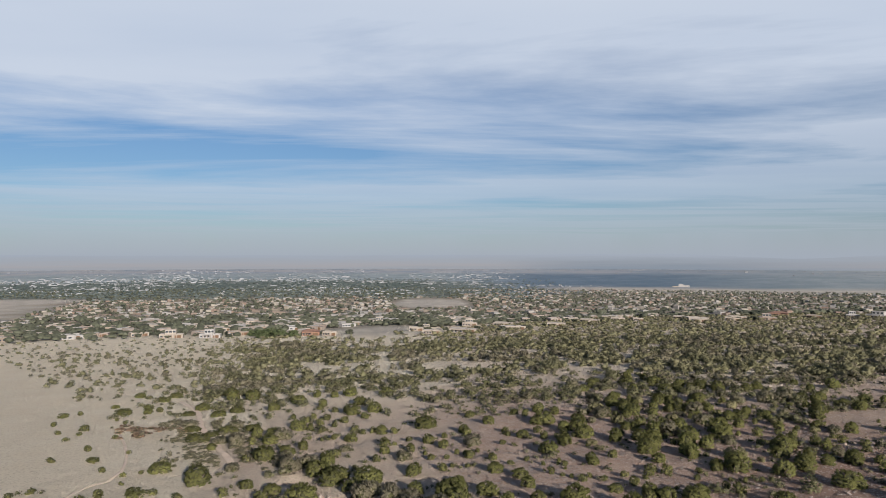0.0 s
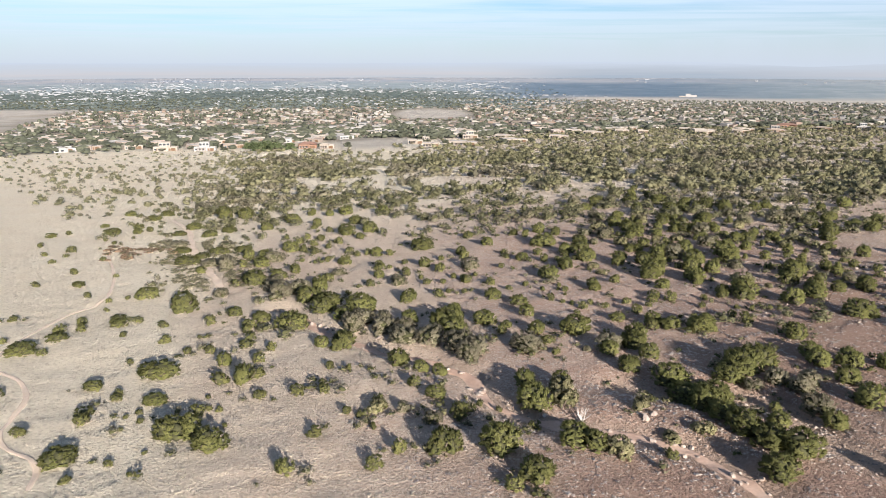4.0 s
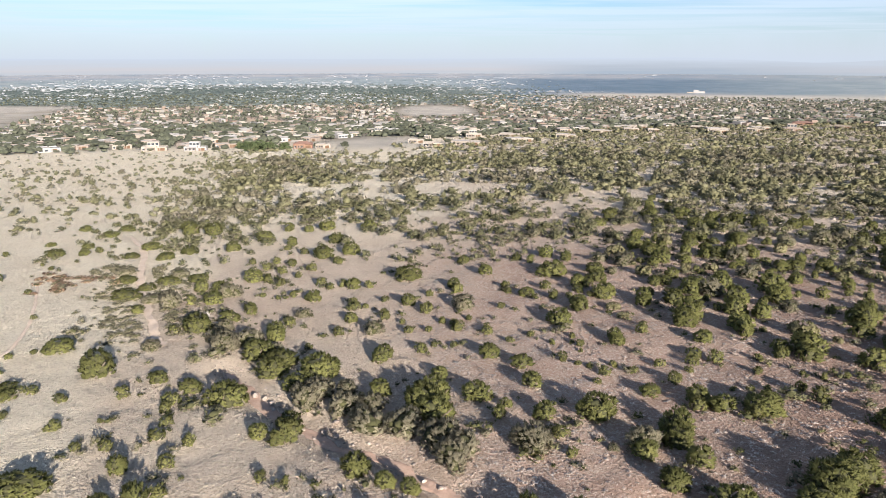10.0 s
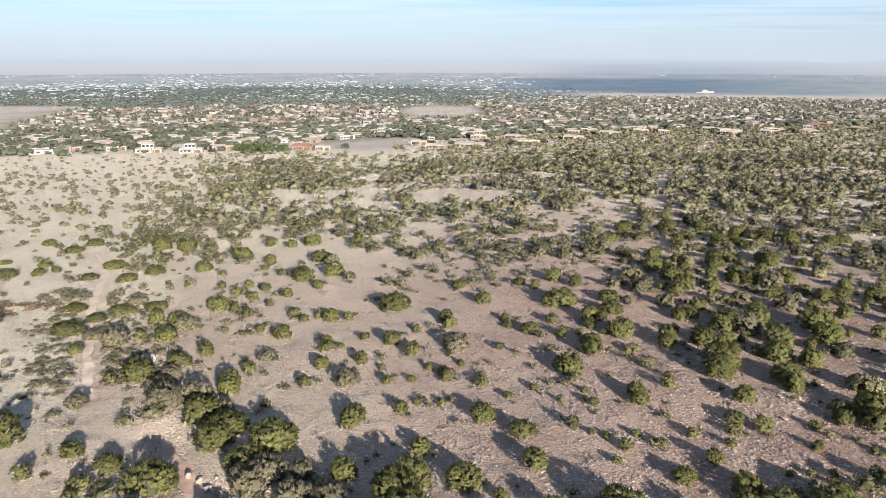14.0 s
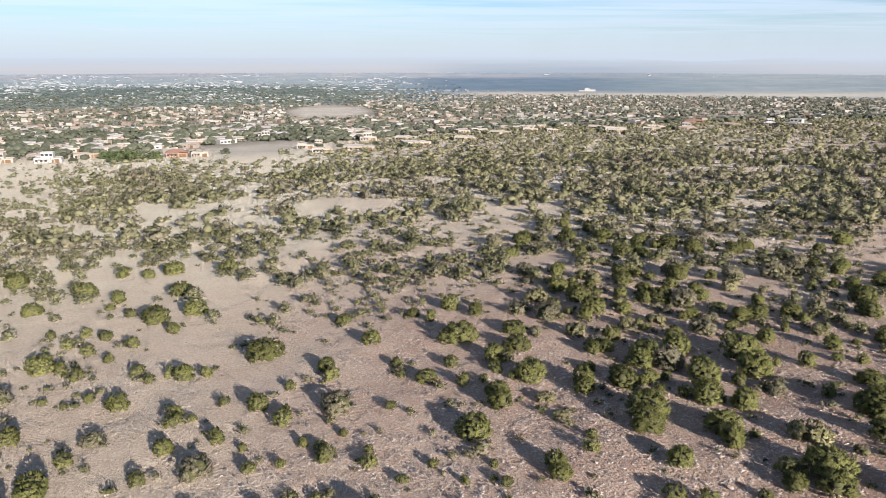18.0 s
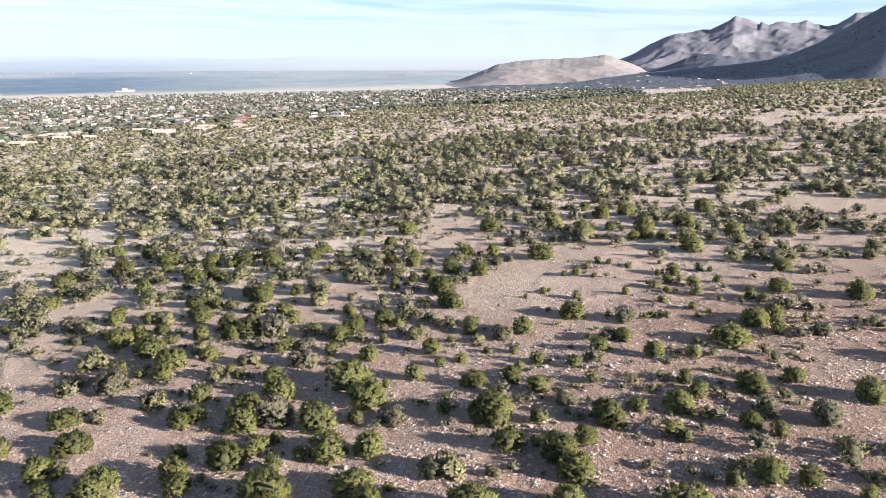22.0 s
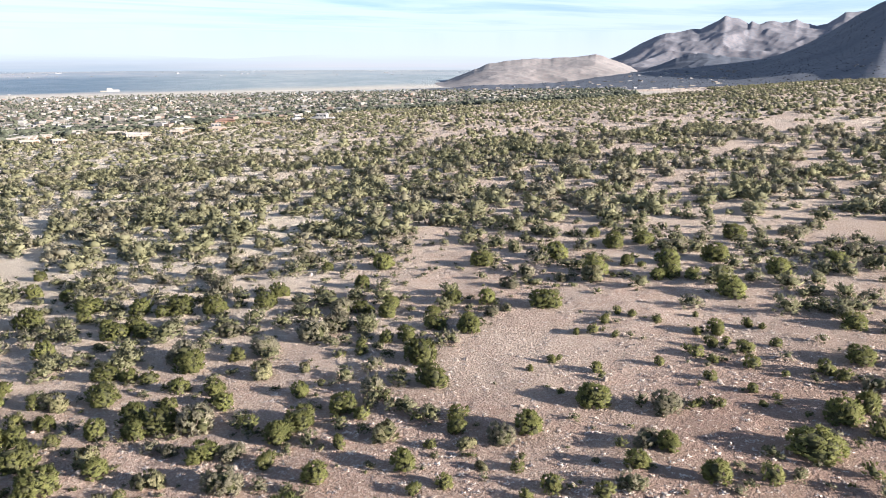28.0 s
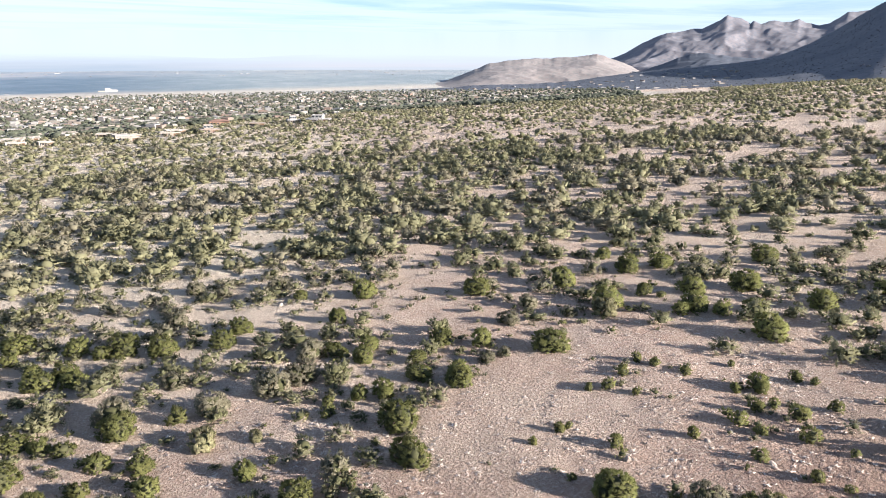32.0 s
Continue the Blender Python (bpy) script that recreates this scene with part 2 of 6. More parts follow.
SCRUB = surface("mixed_scrub_foliage", (0.146, 0.145, 0.078), (0.24, 0.228, 0.136), 0.12, 0.85, island=0.3, through_light=0.42)
# dark core in the crowns paints the shade between leaves
CORE_SHADE = surface("dark_crown_core_shade", (0.04, 0.042, 0.019), (0.071, 0.07, 0.031), 4, 0.95)
BARK = surface("weathered_bark", (0.10, 0.075, 0.055), (0.2, 0.165, 0.13), 6, 0.9, bump=0.6)
RUST = surface("rust_brown_dry_twigs", (0.239, 0.154, 0.094), (0.342, 0.239, 0.162), 1.5, 0.9, island=0.3, per_object=0.2)
BLEACHED = surface("bleached_dead_wood", (0.336, 0.312, 0.288), (0.448, 0.424, 0.392), 4, 0.85, bump=0.4)
STRAW = surface("straw_grass", (0.515, 0.435, 0.365), (0.636, 0.548, 0.467), 0.5, 0.9, island=0.2, through_light=0.15)
PALE_STRAW = surface("pale_straw_grass", (0.56, 0.47, 0.345), (0.66, 0.56, 0.42), 0.5, 0.9, island=0.08, through_light=0.1)
ROCK = surface("pale_boulder_stone", (0.23, 0.179, 0.145), (0.352, 0.306, 0.264), 2.0, 0.85, bump=0.7, bump_scale=8, per_object=0.15, fine=0.15)
STUCCO = {
    "c": surface("cream_stucco", (0.255, 0.225, 0.189), (0.289, 0.259, 0.221), 0.3, 0.9, per_object=0.1, fine=0.05, fine_scale=4),
    "w": surface("white_stucco", (0.26, 0.252, 0.242), (0.289, 0.282, 0.271), 0.3, 0.9, fine=0.05, fine_scale=4),
    "p": surface("pink_tan_stucco", (0.205, 0.168, 0.142), (0.235, 0.2, 0.17), 0.3, 0.9, per_object=0.1, fine=0.05, fine_scale=4),
    "o": surface("orange_tan_stucco", (0.19, 0.155, 0.122), (0.215, 0.18, 0.145), 0.3, 0.9, per_object=0.1, fine=0.05, fine_scale=4),
    "r": surface("terracotta_stucco", (0.207, 0.116, 0.082), (0.242, 0.158, 0.114), 0.3, 0.9, fine=0.05, fine_scale=4),
}
ROOFING = surface("pale_gravel_roofing", (0.33, 0.304, 0.271), (0.41, 0.383, 0.35), 0.5, 0.9, fine=0.1)
ROOF_TILE = surface("red_clay_tile", (0.16, 0.09, 0.068), (0.21, 0.135, 0.105), 0.8, 0.8, fine=0.15, fine_scale=6)
WOOD = surface("brown_stained_wood", (0.08, 0.045, 0.025), (0.12, 0.075, 0.045), 2, 0.7)
FRAME = surface("white_painted_frame", (0.42, 0.414, 0.396), (0.468, 0.462, 0.444), 2, 0.5)
GLASS = surface("dark_window_glass", (0.02, 0.025, 0.03), (0.04, 0.05, 0.06), 1, 0.08)
FAR_WALL = surface("far_house_walls", (0.2, 0.2, 0.2), (0.3, 0.3, 0.3), 0.02, 0.9, island=0.12, palette=((0.17, 0.149, 0.123), (0.212, 0.196, 0.17), (0.128, 0.111, 0.093), (0.246, 0.234, 0.217), (0.17, 0.14, 0.115), (0.196, 0.191, 0.183), (0.153, 0.115, 0.093), (0.221, 0.204, 0.174)))
# valley walls and trees are tinted bluish to paint in distance haze
PALE_WALL = surface("hazed_far_building_walls", (0.175, 0.186, 0.196), (0.239, 0.245, 0.255), 0.02, 0.9, island=0.2)
VALLEY_TREE = surface("hazed_valley_tree_foliage", (0.072, 0.089, 0.083), (0.102, 0.119, 0.111), 0.004, 0.95, island=0.2)
TREE_FAR = surface("town_tree_foliage", (0.045, 0.051, 0.034), (0.076, 0.081, 0.056), 0.03, 0.9, island=0.35)
COTTONWOOD = surface("cottonwood_foliage", (0.05, 0.071, 0.03), (0.091, 0.11, 0.05), 0.4, 0.8, island=0.3, through_light=0.2)
HILL_ROCK = slope_material("pinkish_hill_rock", (0.19, 0.165, 0.155), (0.239, 0.214, 0.203), (0.162, 0.162, 0.153), 0.075, 0.34)
# peak rock is greyed blue by painted distance haze
PEAK_ROCK = slope_material("hazed_grey_mountain_rock", (0.131, 0.126, 0.138), (0.181, 0.169, 0.179), (0.124, 0.133, 0.154), 0.06, 0.38)
# scrub colour darkened and blued: cloud shade and haze are painted in
SCRUB_SLOPE = slope_material("hazed_shaded_scrub_slope", (0.05, 0.058, 0.078), (0.092, 0.098, 0.115), (0.051, 0.064, 0.085), 0.13, 0.46)


# ---- numbers for the land ----
def lattice(x, y, seed):
    h = (x.astype(np.int64) * 374761393 + y.astype(np.int64) * 668265263 + seed * 982451653) & 0x7FFFFFFF
    h = ((h ^ (h >> 13)) * 1274126177) & 0x7FFFFFFF
    return ((h ^ (h >> 16)) & 0xFFFF) / 65535.0


def drift(x, y, size, seed=0, octaves=3):
    """Smooth random field of that grain size in metres, about -1 to 1."""
    total, weight = 0.0, 1.0
    for k in range(octaves):
        u, v = np.asarray(x, float) / size + 57.3 * k, np.asarray(y, float) / size - 31.7 * k
        i, j = np.floor(u), np.floor(v)
        a, b = u - i, v - j
        a, b = a * a * (3 - 2 * a), b * b * (3 - 2 * b)
        n = (lattice(i, j, seed + k) * (1 - a) + lattice(i + 1, j, seed + k) * a) * (1 - b) + (lattice(i, j + 1, seed + k) * (1 - a) + lattice(i + 1, j + 1, seed + k) * a) * b
        total, weight, size = total + (n * 2 - 1) * weight, weight * 0.5, size * 0.47
    return total / 1.5


FOOTPATH = [(-37.3, 45.9), (-38.5, 49.7), (-40.7, 52.1), (-43.6, 53.2), (-46.0, 55.6), (-46.9, 57.3), (-47.8, 61.8), (-48.6, 65.1), (-51.5, 69.5), (-53.8, 71.8), (-57.7, 74.1), (-59.7, 76.8), (-61.5, 82.5), (-61.6, 88.0), (-61.8, 98.7), (-59.7, 104.4), (-60.3, 110.5), (-64.0, 120.4), (-69.7, 132.7), (-76.7, 145.5)]
TRAIL = [(-80.6, 195.0), (-71.5, 181.0), (-66.5, 169.0), (-61.5, 156.5), (-54.3, 140.3), (-47.0, 125.5), (-43.2, 119.0), (-41.6, 114.5), (-38.9, 110.7)]
WASH = [(-27.0, 102.4), (-25.4, 101.1), (-22.2, 95.0), (-19.5, 91.7), (-16.1, 88.6), (-12.0, 84.8), (-9.9, 82.2), (-6.6, 80.5), (-3.3, 78.5), (-0.6, 75.3), (1.7, 72.8), (3.4, 68.9), (5.3, 63.6), (9.1, 59.8), (14.3, 57.5), (19.5, 55.6), (23.5, 53.3), (26.4, 48.9), (28.6, 41.6)]
THICKET = [(-57, 163), (-69, 200), (-81, 247), (-84, 298), (-93, 374), (-90, 428)]
GULLY = [(20.8, 68.9), (27.2, 64.6), (32.9, 65.0), (37.6, 60.7), (38.2, 53.4), (41.3, 47.2), (52.0, 36.4)]


def from_line(x, y, line):
    """Distance of points from a line of corners."""
    best = np.full(np.shape(x), 1e9)
    for (ax, ay), (bx, by) in zip(line, line[1:]):
        dx, dy = bx - ax, by - ay
        s = np.clip(((x - ax) * dx + (y - ay) * dy) / (dx * dx + dy * dy), 0, 1)
        best = np.minimum(best, np.hypot(x - ax - s * dx, y - ay - s * dy))
    return best


def land(x, y):
    """Height of the ground."""
    x, y = np.asarray(x, float), np.maximum(np.asarray(y, float), -120.0)
    u, v = x / 130 / (1 + np.abs(x) / 520), y / 130 / (1 + np.abs(y) / 520)
    z = 1.3 * (8.765 - 0.333 * u - 4.93 * v + 2.102 * u * u + 4.713 * u * v + 0.06 * v * v + 0.165 * u**3 - 0.713 * u * u * v - 1.652 * u * v * v - 1.468 * v**3)
    z = -84 + np.logaddexp(0, (z + 84) / 6) * 6
    z = z + 0.02 * np.maximum(np.hypot(x, y) - 3000, 0)
    near = np.clip(1.6 - np.hypot(x - 30, y - 120) / 220, 0, 1)
    z = z + near * (0.35 * drift(x, y, 14, 3) + 0.13 * drift(x, y, 1.7, 9, 2))
    deep = 1.0 * np.exp(-((from_line(x, y, WASH) / 2.6) ** 2)) + 1.1 * np.exp(-((from_line(x, y, GULLY) / 3.2) ** 2)) + 0.12 * np.exp(-((from_line(x, y, FOOTPATH) / 0.9) ** 2)) + 0.15 * np.exp(-((from_line(x, y, TRAIL) / 1.6) ** 2))
    return z - deep


def land_at(x, y):
    return float(land(np.array([x]), np.array([y]))[0])


def hillside(x, y):
    """1 on the open straw-coloured hillside, 0 in the scrub."""
    edge = -34 - 0.30 * (y - 100) + 26 * drift(x, y, 60, 21) + 0.10 * np.maximum(y - 260, 0)
    low = np.clip((y - 45) / 80, 0, 1)
    return np.clip((edge - x) / 16, 0, 1) * (0.45 + 0.55 * low)


def open_field(x, y):
    """Above 0 on the bare land west of the houses and on the open lot in the town."""
    edge = np.interp(y, [600, 714, 1099, 1672, 1720], [-560, -470, -640, -850, -1200])
    west = np.clip((edge - x) / 25, -1, 1) * np.clip((1700 - y) / 30, 0, 1) * np.clip((y - 640) / 40, 0, 1)
    return np.maximum(west, (1 - np.hypot((x + 20) / 90, (y - 1500) / 300)) * 4)


# ---- mesh helpers ----
def mesh_from(name, verts, faces, material, smooth=False, normals=None):
    """A mesh from arrays: verts (n, 3), faces (m, 3) or (m, 4)."""
    me = bpy.data.meshes.new(name)
    verts, faces = np.asarray(verts, np.float32), np.asarray(faces, np.int32)
    k = faces.shape[1]
    me.vertices.add(len(verts))
    me.vertices.foreach_set("co", verts.ravel())
    me.loops.add(faces.size)
    me.loops.foreach_set("vertex_index", faces.ravel())
    me.polygons.add(len(faces))
    me.polygons.foreach_set("loop_start", np.arange(0, faces.size, k, dtype=np.int32))
    me.update(calc_edges=True)
    me.polygons.foreach_set("use_smooth", np.full(len(faces), smooth))
    me.materials.append(material)
    if normals is not None:
        me.polygons.foreach_set("use_smooth", np.full(len(faces), True))
        me.normals_split_custom_set_from_vertices(np.asarray(normals, np.float32))
    return me


def part(name, data, parent, label=""):
    ob = new(name, data)
    ob.parent = parent
    return tagged(ob, label)


def from_bm(name, bm, material):
    me = bpy.data.meshes.new(name)
    bm.to_mesh(me)
    bm.free()
    me.materials.append(material)
    return me


BALL, BALL_FACES = {}, {}
for level in (1, 2, 3):
    bm = bmesh.new()
    bmesh.ops.create_icosphere(bm, subdivisions=level, radius=1.0)
    bm.verts.index_update()
    BALL[level] = np.array([v.co[:] for v in bm.verts])
    BALL_FACES[level] = np.array([[v.index for v in f.verts] for f in bm.faces])
    bm.free()


# ---- the ground sheet ----
def spread_lines(near_a, near_b, step, far_a, far_b):
    lines = list(np.arange(near_a, near_b + 0.01, step))
    s, p = step, near_b
    while p < far_b:
        s = min(s * 1.13, 160)
        p += s
        lines.append(min(p, far_b))
    s, p = step, near_a
    while p > far_a:
        s = min(s * 1.13, 160)
        p -= s
        lines.insert(0, max(p, far_a))
    return np.array(lines)


def build_ground():
    xs, ys = spread_lines(-84, 150, 0.86, -4950, 4950), spread_lines(40, 196, 0.86, -900, 4950)
    gx, gy = np.meshgrid(xs, ys)
    gz = land(gx, gy)
    far = np.hypot(gx, gy)
    n, m = gx.shape
    idx = np.arange(n * m).reshape(n, m)
    faces = np.stack([idx[:-1, :-1], idx[:-1, 1:], idx[1:, 1:], idx[1:, :-1]], -1).reshape(-1, 4)
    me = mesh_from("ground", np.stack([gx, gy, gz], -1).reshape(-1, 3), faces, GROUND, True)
    ragged = 0.5 * drift(gx, gy, 3.0, 5)
    sand = np.maximum.reduce([
        np.clip(1.2 - from_line(gx, gy, TRAIL) / 2.6 + ragged, 0, 1) * 0.35,
        np.clip(1.2 - from_line(gx, gy, WASH) / 2.8 + ragged, 0, 1) * 0.4,
        np.clip(1.4 - from_line(gx, gy, GULLY) / 2.2 + ragged, 0, 1) * 0.5,
    ])
    azimuth = np.degrees(np.arctan2(gx, np.maximum(gy, 1)))
    edge = 590 + 10 * np.clip(azimuth + 8, 0, 80) + 20 * drift(gx, gy, 120, 31)
    town = np.clip((far - edge) / 60, 0, 1) * np.clip((52 - azimuth) / 5, 0, 1)
    mesa = np.clip(1.5 - np.abs(far - (2700 + 350 * np.clip((azimuth - 25) / 20, 0, 1))) / 200, 0, 1) * np.clip((azimuth - 6 + 3 * ragged) / 6, 0, 1)
    field = np.clip(open_field(gx, gy), 0, 1) + np.clip((far - 930) / 40, 0, 1) * np.clip((1260 - far) / 40, 0, 1) * np.clip((azimuth - 44) / 2, 0, 1) * np.clip((60 - azimuth) / 3, 0, 1) + mesa + np.clip(1 - np.hypot((gx + 60) / 60, (gy - 610) / 110), 0, 1) * 1.5
    # mask for the redder soil and the shade painted with it
    bare = np.clip(1.9 - np.hypot((gx - 46) / 24, (gy - 48) / 24) + 0.5 * ragged, 0, 1) + np.clip(1.7 - np.hypot((gx - 112) / 45, (gy - 88) / 22) + 0.5 * ragged, 0, 1) + 0.5 * np.clip(drift(gx, gy, 22, 61), 0, 1) + 0.45 * np.clip((gx - 22) / 45, 0, 1) * np.clip((190 - far) / 40, 0, 1)
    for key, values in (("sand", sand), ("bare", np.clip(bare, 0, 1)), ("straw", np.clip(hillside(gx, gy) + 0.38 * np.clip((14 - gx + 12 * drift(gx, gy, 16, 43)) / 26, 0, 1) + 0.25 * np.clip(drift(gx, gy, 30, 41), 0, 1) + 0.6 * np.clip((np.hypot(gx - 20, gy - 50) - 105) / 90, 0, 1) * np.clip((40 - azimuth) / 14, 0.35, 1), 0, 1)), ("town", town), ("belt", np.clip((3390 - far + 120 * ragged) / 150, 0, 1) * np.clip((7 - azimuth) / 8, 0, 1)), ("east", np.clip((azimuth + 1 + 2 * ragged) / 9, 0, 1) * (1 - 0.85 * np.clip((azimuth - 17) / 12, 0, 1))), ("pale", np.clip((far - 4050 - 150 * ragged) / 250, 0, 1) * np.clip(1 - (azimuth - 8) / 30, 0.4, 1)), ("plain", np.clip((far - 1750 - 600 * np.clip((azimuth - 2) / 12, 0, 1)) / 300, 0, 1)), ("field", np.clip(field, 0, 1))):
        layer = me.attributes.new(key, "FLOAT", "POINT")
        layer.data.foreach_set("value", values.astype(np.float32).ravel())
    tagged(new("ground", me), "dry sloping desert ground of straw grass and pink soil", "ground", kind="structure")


build_ground()


def build_path(name, line, wide, label, rise=0.06, lumpy=0.5, material=None):
    """A trodden strip of sand with ragged edges that dip under the ground beside it."""
    corners, seed = np.array(line), len(line)
    along = np.concatenate([[0], np.cumsum(np.hypot(*np.diff(corners, axis=0).T))])
    s = np.arange(0, along[-1], 0.45)
    c = np.stack([np.interp(s, along, corners[:, k]) for k in (0, 1)], -1)
    for _ in range(6):
        c[1:-1] = (c[:-2] + 2 * c[1:-1] + c[2:]) / 4
    c[:, 0] += 0.5 * lumpy * drift(s, s * 0, 7, seed)
    way = np.gradient(c, axis=0)
    way /= np.linalg.norm(way, axis=1, keepdims=True)
    side = np.stack([way[:, 1], -way[:, 0]], -1)
    one = wide * (1 + lumpy * drift(s, s * 0, 3.5, seed + 1) + 0.25 * drift(s, s * 0, 1.1, seed + 2))
    two = wide * (1 + lumpy * drift(s, s * 0, 3.5, seed + 3) + 0.25 * drift(s, s * 0, 1.1, seed + 4))
    rows = []
    for k in np.linspace(-1, 1, 7):
        p = c + side * (np.where(k < 0, one, two) * k)[:, None]
        z = land(p[:, 0], p[:, 1]) + (rise if abs(k) < 0.9 else -0.12)
        rows.append(np.concatenate([p, z[:, None]], 1))
    n = len(s)
    idx = np.arange(n * 7).reshape(7, n)
    faces = np.stack([idx[:-1, :-1], idx[1:, :-1], idx[1:, 1:], idx[:-1, 1:]], -1).reshape(-1, 4)
    tagged(new(name, mesh_from(name, np.concatenate(rows), faces[:, ::-1], material or SAND, True)), label, "path", kind="structure")


build_path("trail", TRAIL, 0.8, "pale sandy trail winding down the slope", 0.08)
build_path("footpath", FOOTPATH, 0.36, "narrow pale footpath trodden through dry grass", 0.07, 0.3)
build_path("wash_bed", WASH, 0.95, "pinkish sandy bed of a dry wash", 0.08, 0.8, WASH_SAND)


# ---- mountains and far distance ----
def ridge(name, crest, near, far, material, label, seed, rough=1.0, sunk=14, back=0.12, columns=400, rows=64, grain=420, lean=150, jag=0.05, skew=0.0):
    """A range whose crest line is given by bearing and height angle, rising from near to far metres."""
    az = np.linspace(crest[0][0], crest[-1][0], columns)
    rise = np.interp(az, [c[0] for c in crest], [c[1] for c in crest]) + jag * drift(az * 40, az * 0, 22, seed, 3)
    s = np.concatenate([np.linspace(0, 1, rows), [1 + back * 0.5, 1 + back]])
    A, T = np.meshgrid(az, s)
    R = near + (far - near) * T
    R = R + 0.05 * (far - near) * drift(A * 100, T * 0, 300, seed + 2)
    R = R * (1 + skew * (A - crest[len(crest) // 2][0]))
    top = 45 + far * (1 + skew * (A - crest[len(crest) // 2][0])) * np.tan(np.radians(np.interp(A, az, rise)))
    x, y = 33 + R * np.sin(np.radians(A)), 88 + R * np.cos(np.radians(A))
    base = land(x, y) - sunk
    up = np.clip(T, 0, 1) ** 1.25
    line = top[0]
    kernel = np.hanning(2 * (columns // 9) + 1)
    even = np.convolve(np.pad(line, columns // 9, mode="edge"), kernel / kernel.sum(), mode="valid")[None, :]
    z = base + (even - base) * up + (top - even) * np.clip(T, 0, 1) ** 5
    # spurs and gullies that run down from the crest
    spurs = 0.0
    for k, (size, weight) in enumerate(((grain, 1.0), (grain * 0.42, 0.45), (grain * 0.17, 0.2), (grain * 0.08, 0.08))):
        spurs = spurs + weight * (0.42 - np.abs(drift(x + 0.35 * lean * T, y - 0.35 * lean * T, size, seed + 5 + k, 1)))
    z = z + (even - base) * 0.27 * rough * spurs * np.clip(T * (1 - T) * 4, 0, 1) ** 0.8
    z = np.where(T > 1, top - (T - 1) / back * (top - base) * 0.5, z)
    n, m = x.shape
    idx = np.arange(n * m).reshape(n, m)
    faces = np.stack([idx[:-1, :-1], idx[:-1, 1:], idx[1:, 1:], idx[1:, :-1]], -1).reshape(-1, 4)
    me = mesh_from(name, np.stack([x, y, z], -1).reshape(-1, 3), faces, material, True)
    return tagged(new(name, me), label, "mountain", kind="structure")


HILL = [(38.5, -2.75), (41.7, -2.35), (44.0, -1.97), (45.3, -1.49), (46.7, -0.93), (47.6, -0.58), (48.9, -0.41), (50.2, -0.24), (51.8, -0.23), (53.3, -0.15), (54.6, -0.06), (55.8, 0.1), (56.4, -0.02), (56.9, -0.23), (58.0, -0.61), (59.7, -1.23), (61.0, -1.8)]
PEAK = [(53.5, -1.6), (55.0, -0.9), (56.9, -0.25), (57.9, 0.19), (59.1, 0.93), (60.3, 1.45), (60.8, 1.61), (61.5, 1.64), (62.5, 1.87), (63.3, 1.94), (63.9, 2.25), (64.5, 2.52), (64.9, 2.8), (65.3, 2.66), (65.9, 2.61), (66.3, 2.37), (66.5, 2.21), (66.7, 2.44), (67.2, 2.16), (67.7, 2.38), (68.1, 2.37), (68.6, 2.25), (69.1, 2.28), (69.6, 2.48), (70.1, 2.19), (70.9, 2.02), (71.5, 2.12), (72.0, 2.44), (72.5, 2.8), (73.0, 2.82), (73.8, 2.94), (76.0, 3.2), (82.0, 3.2), (90, 3.0)]
FOOT = [(38.0, -3.0), (41.7, -2.62), (44.4, -2.48), (47.1, -2.25), (51.1, -2.13), (53.3, -1.99), (55.9, -1.67), (58.0, -1.35), (60.5, -1.1), (63.2, -0.8), (65.6, -0.55), (67.1, -0.3), (68.2, -0.08), (69.3, 0.33), (70.6, 0.93), (71.6, 1.52), (72.5, 2.17), (73.5, 2.81), (74.6, 3.4), (80.0, 5.0), (90, 6.0)]
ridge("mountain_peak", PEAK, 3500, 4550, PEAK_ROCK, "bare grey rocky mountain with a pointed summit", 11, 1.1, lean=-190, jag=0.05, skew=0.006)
# the spur's shade is in its colour, borrowed from the foothill
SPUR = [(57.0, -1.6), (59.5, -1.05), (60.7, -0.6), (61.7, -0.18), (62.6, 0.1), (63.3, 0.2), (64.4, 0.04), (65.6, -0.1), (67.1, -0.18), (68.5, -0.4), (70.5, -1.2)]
ridge("mountain_spur", SPUR, 2700, 3350, SCRUB_SLOPE, "dark shaded rocky spur below the summit", 29, 0.7, grain=260)
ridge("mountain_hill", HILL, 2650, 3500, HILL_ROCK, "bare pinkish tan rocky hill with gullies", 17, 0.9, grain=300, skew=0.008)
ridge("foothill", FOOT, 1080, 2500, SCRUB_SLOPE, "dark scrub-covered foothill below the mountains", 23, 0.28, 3)


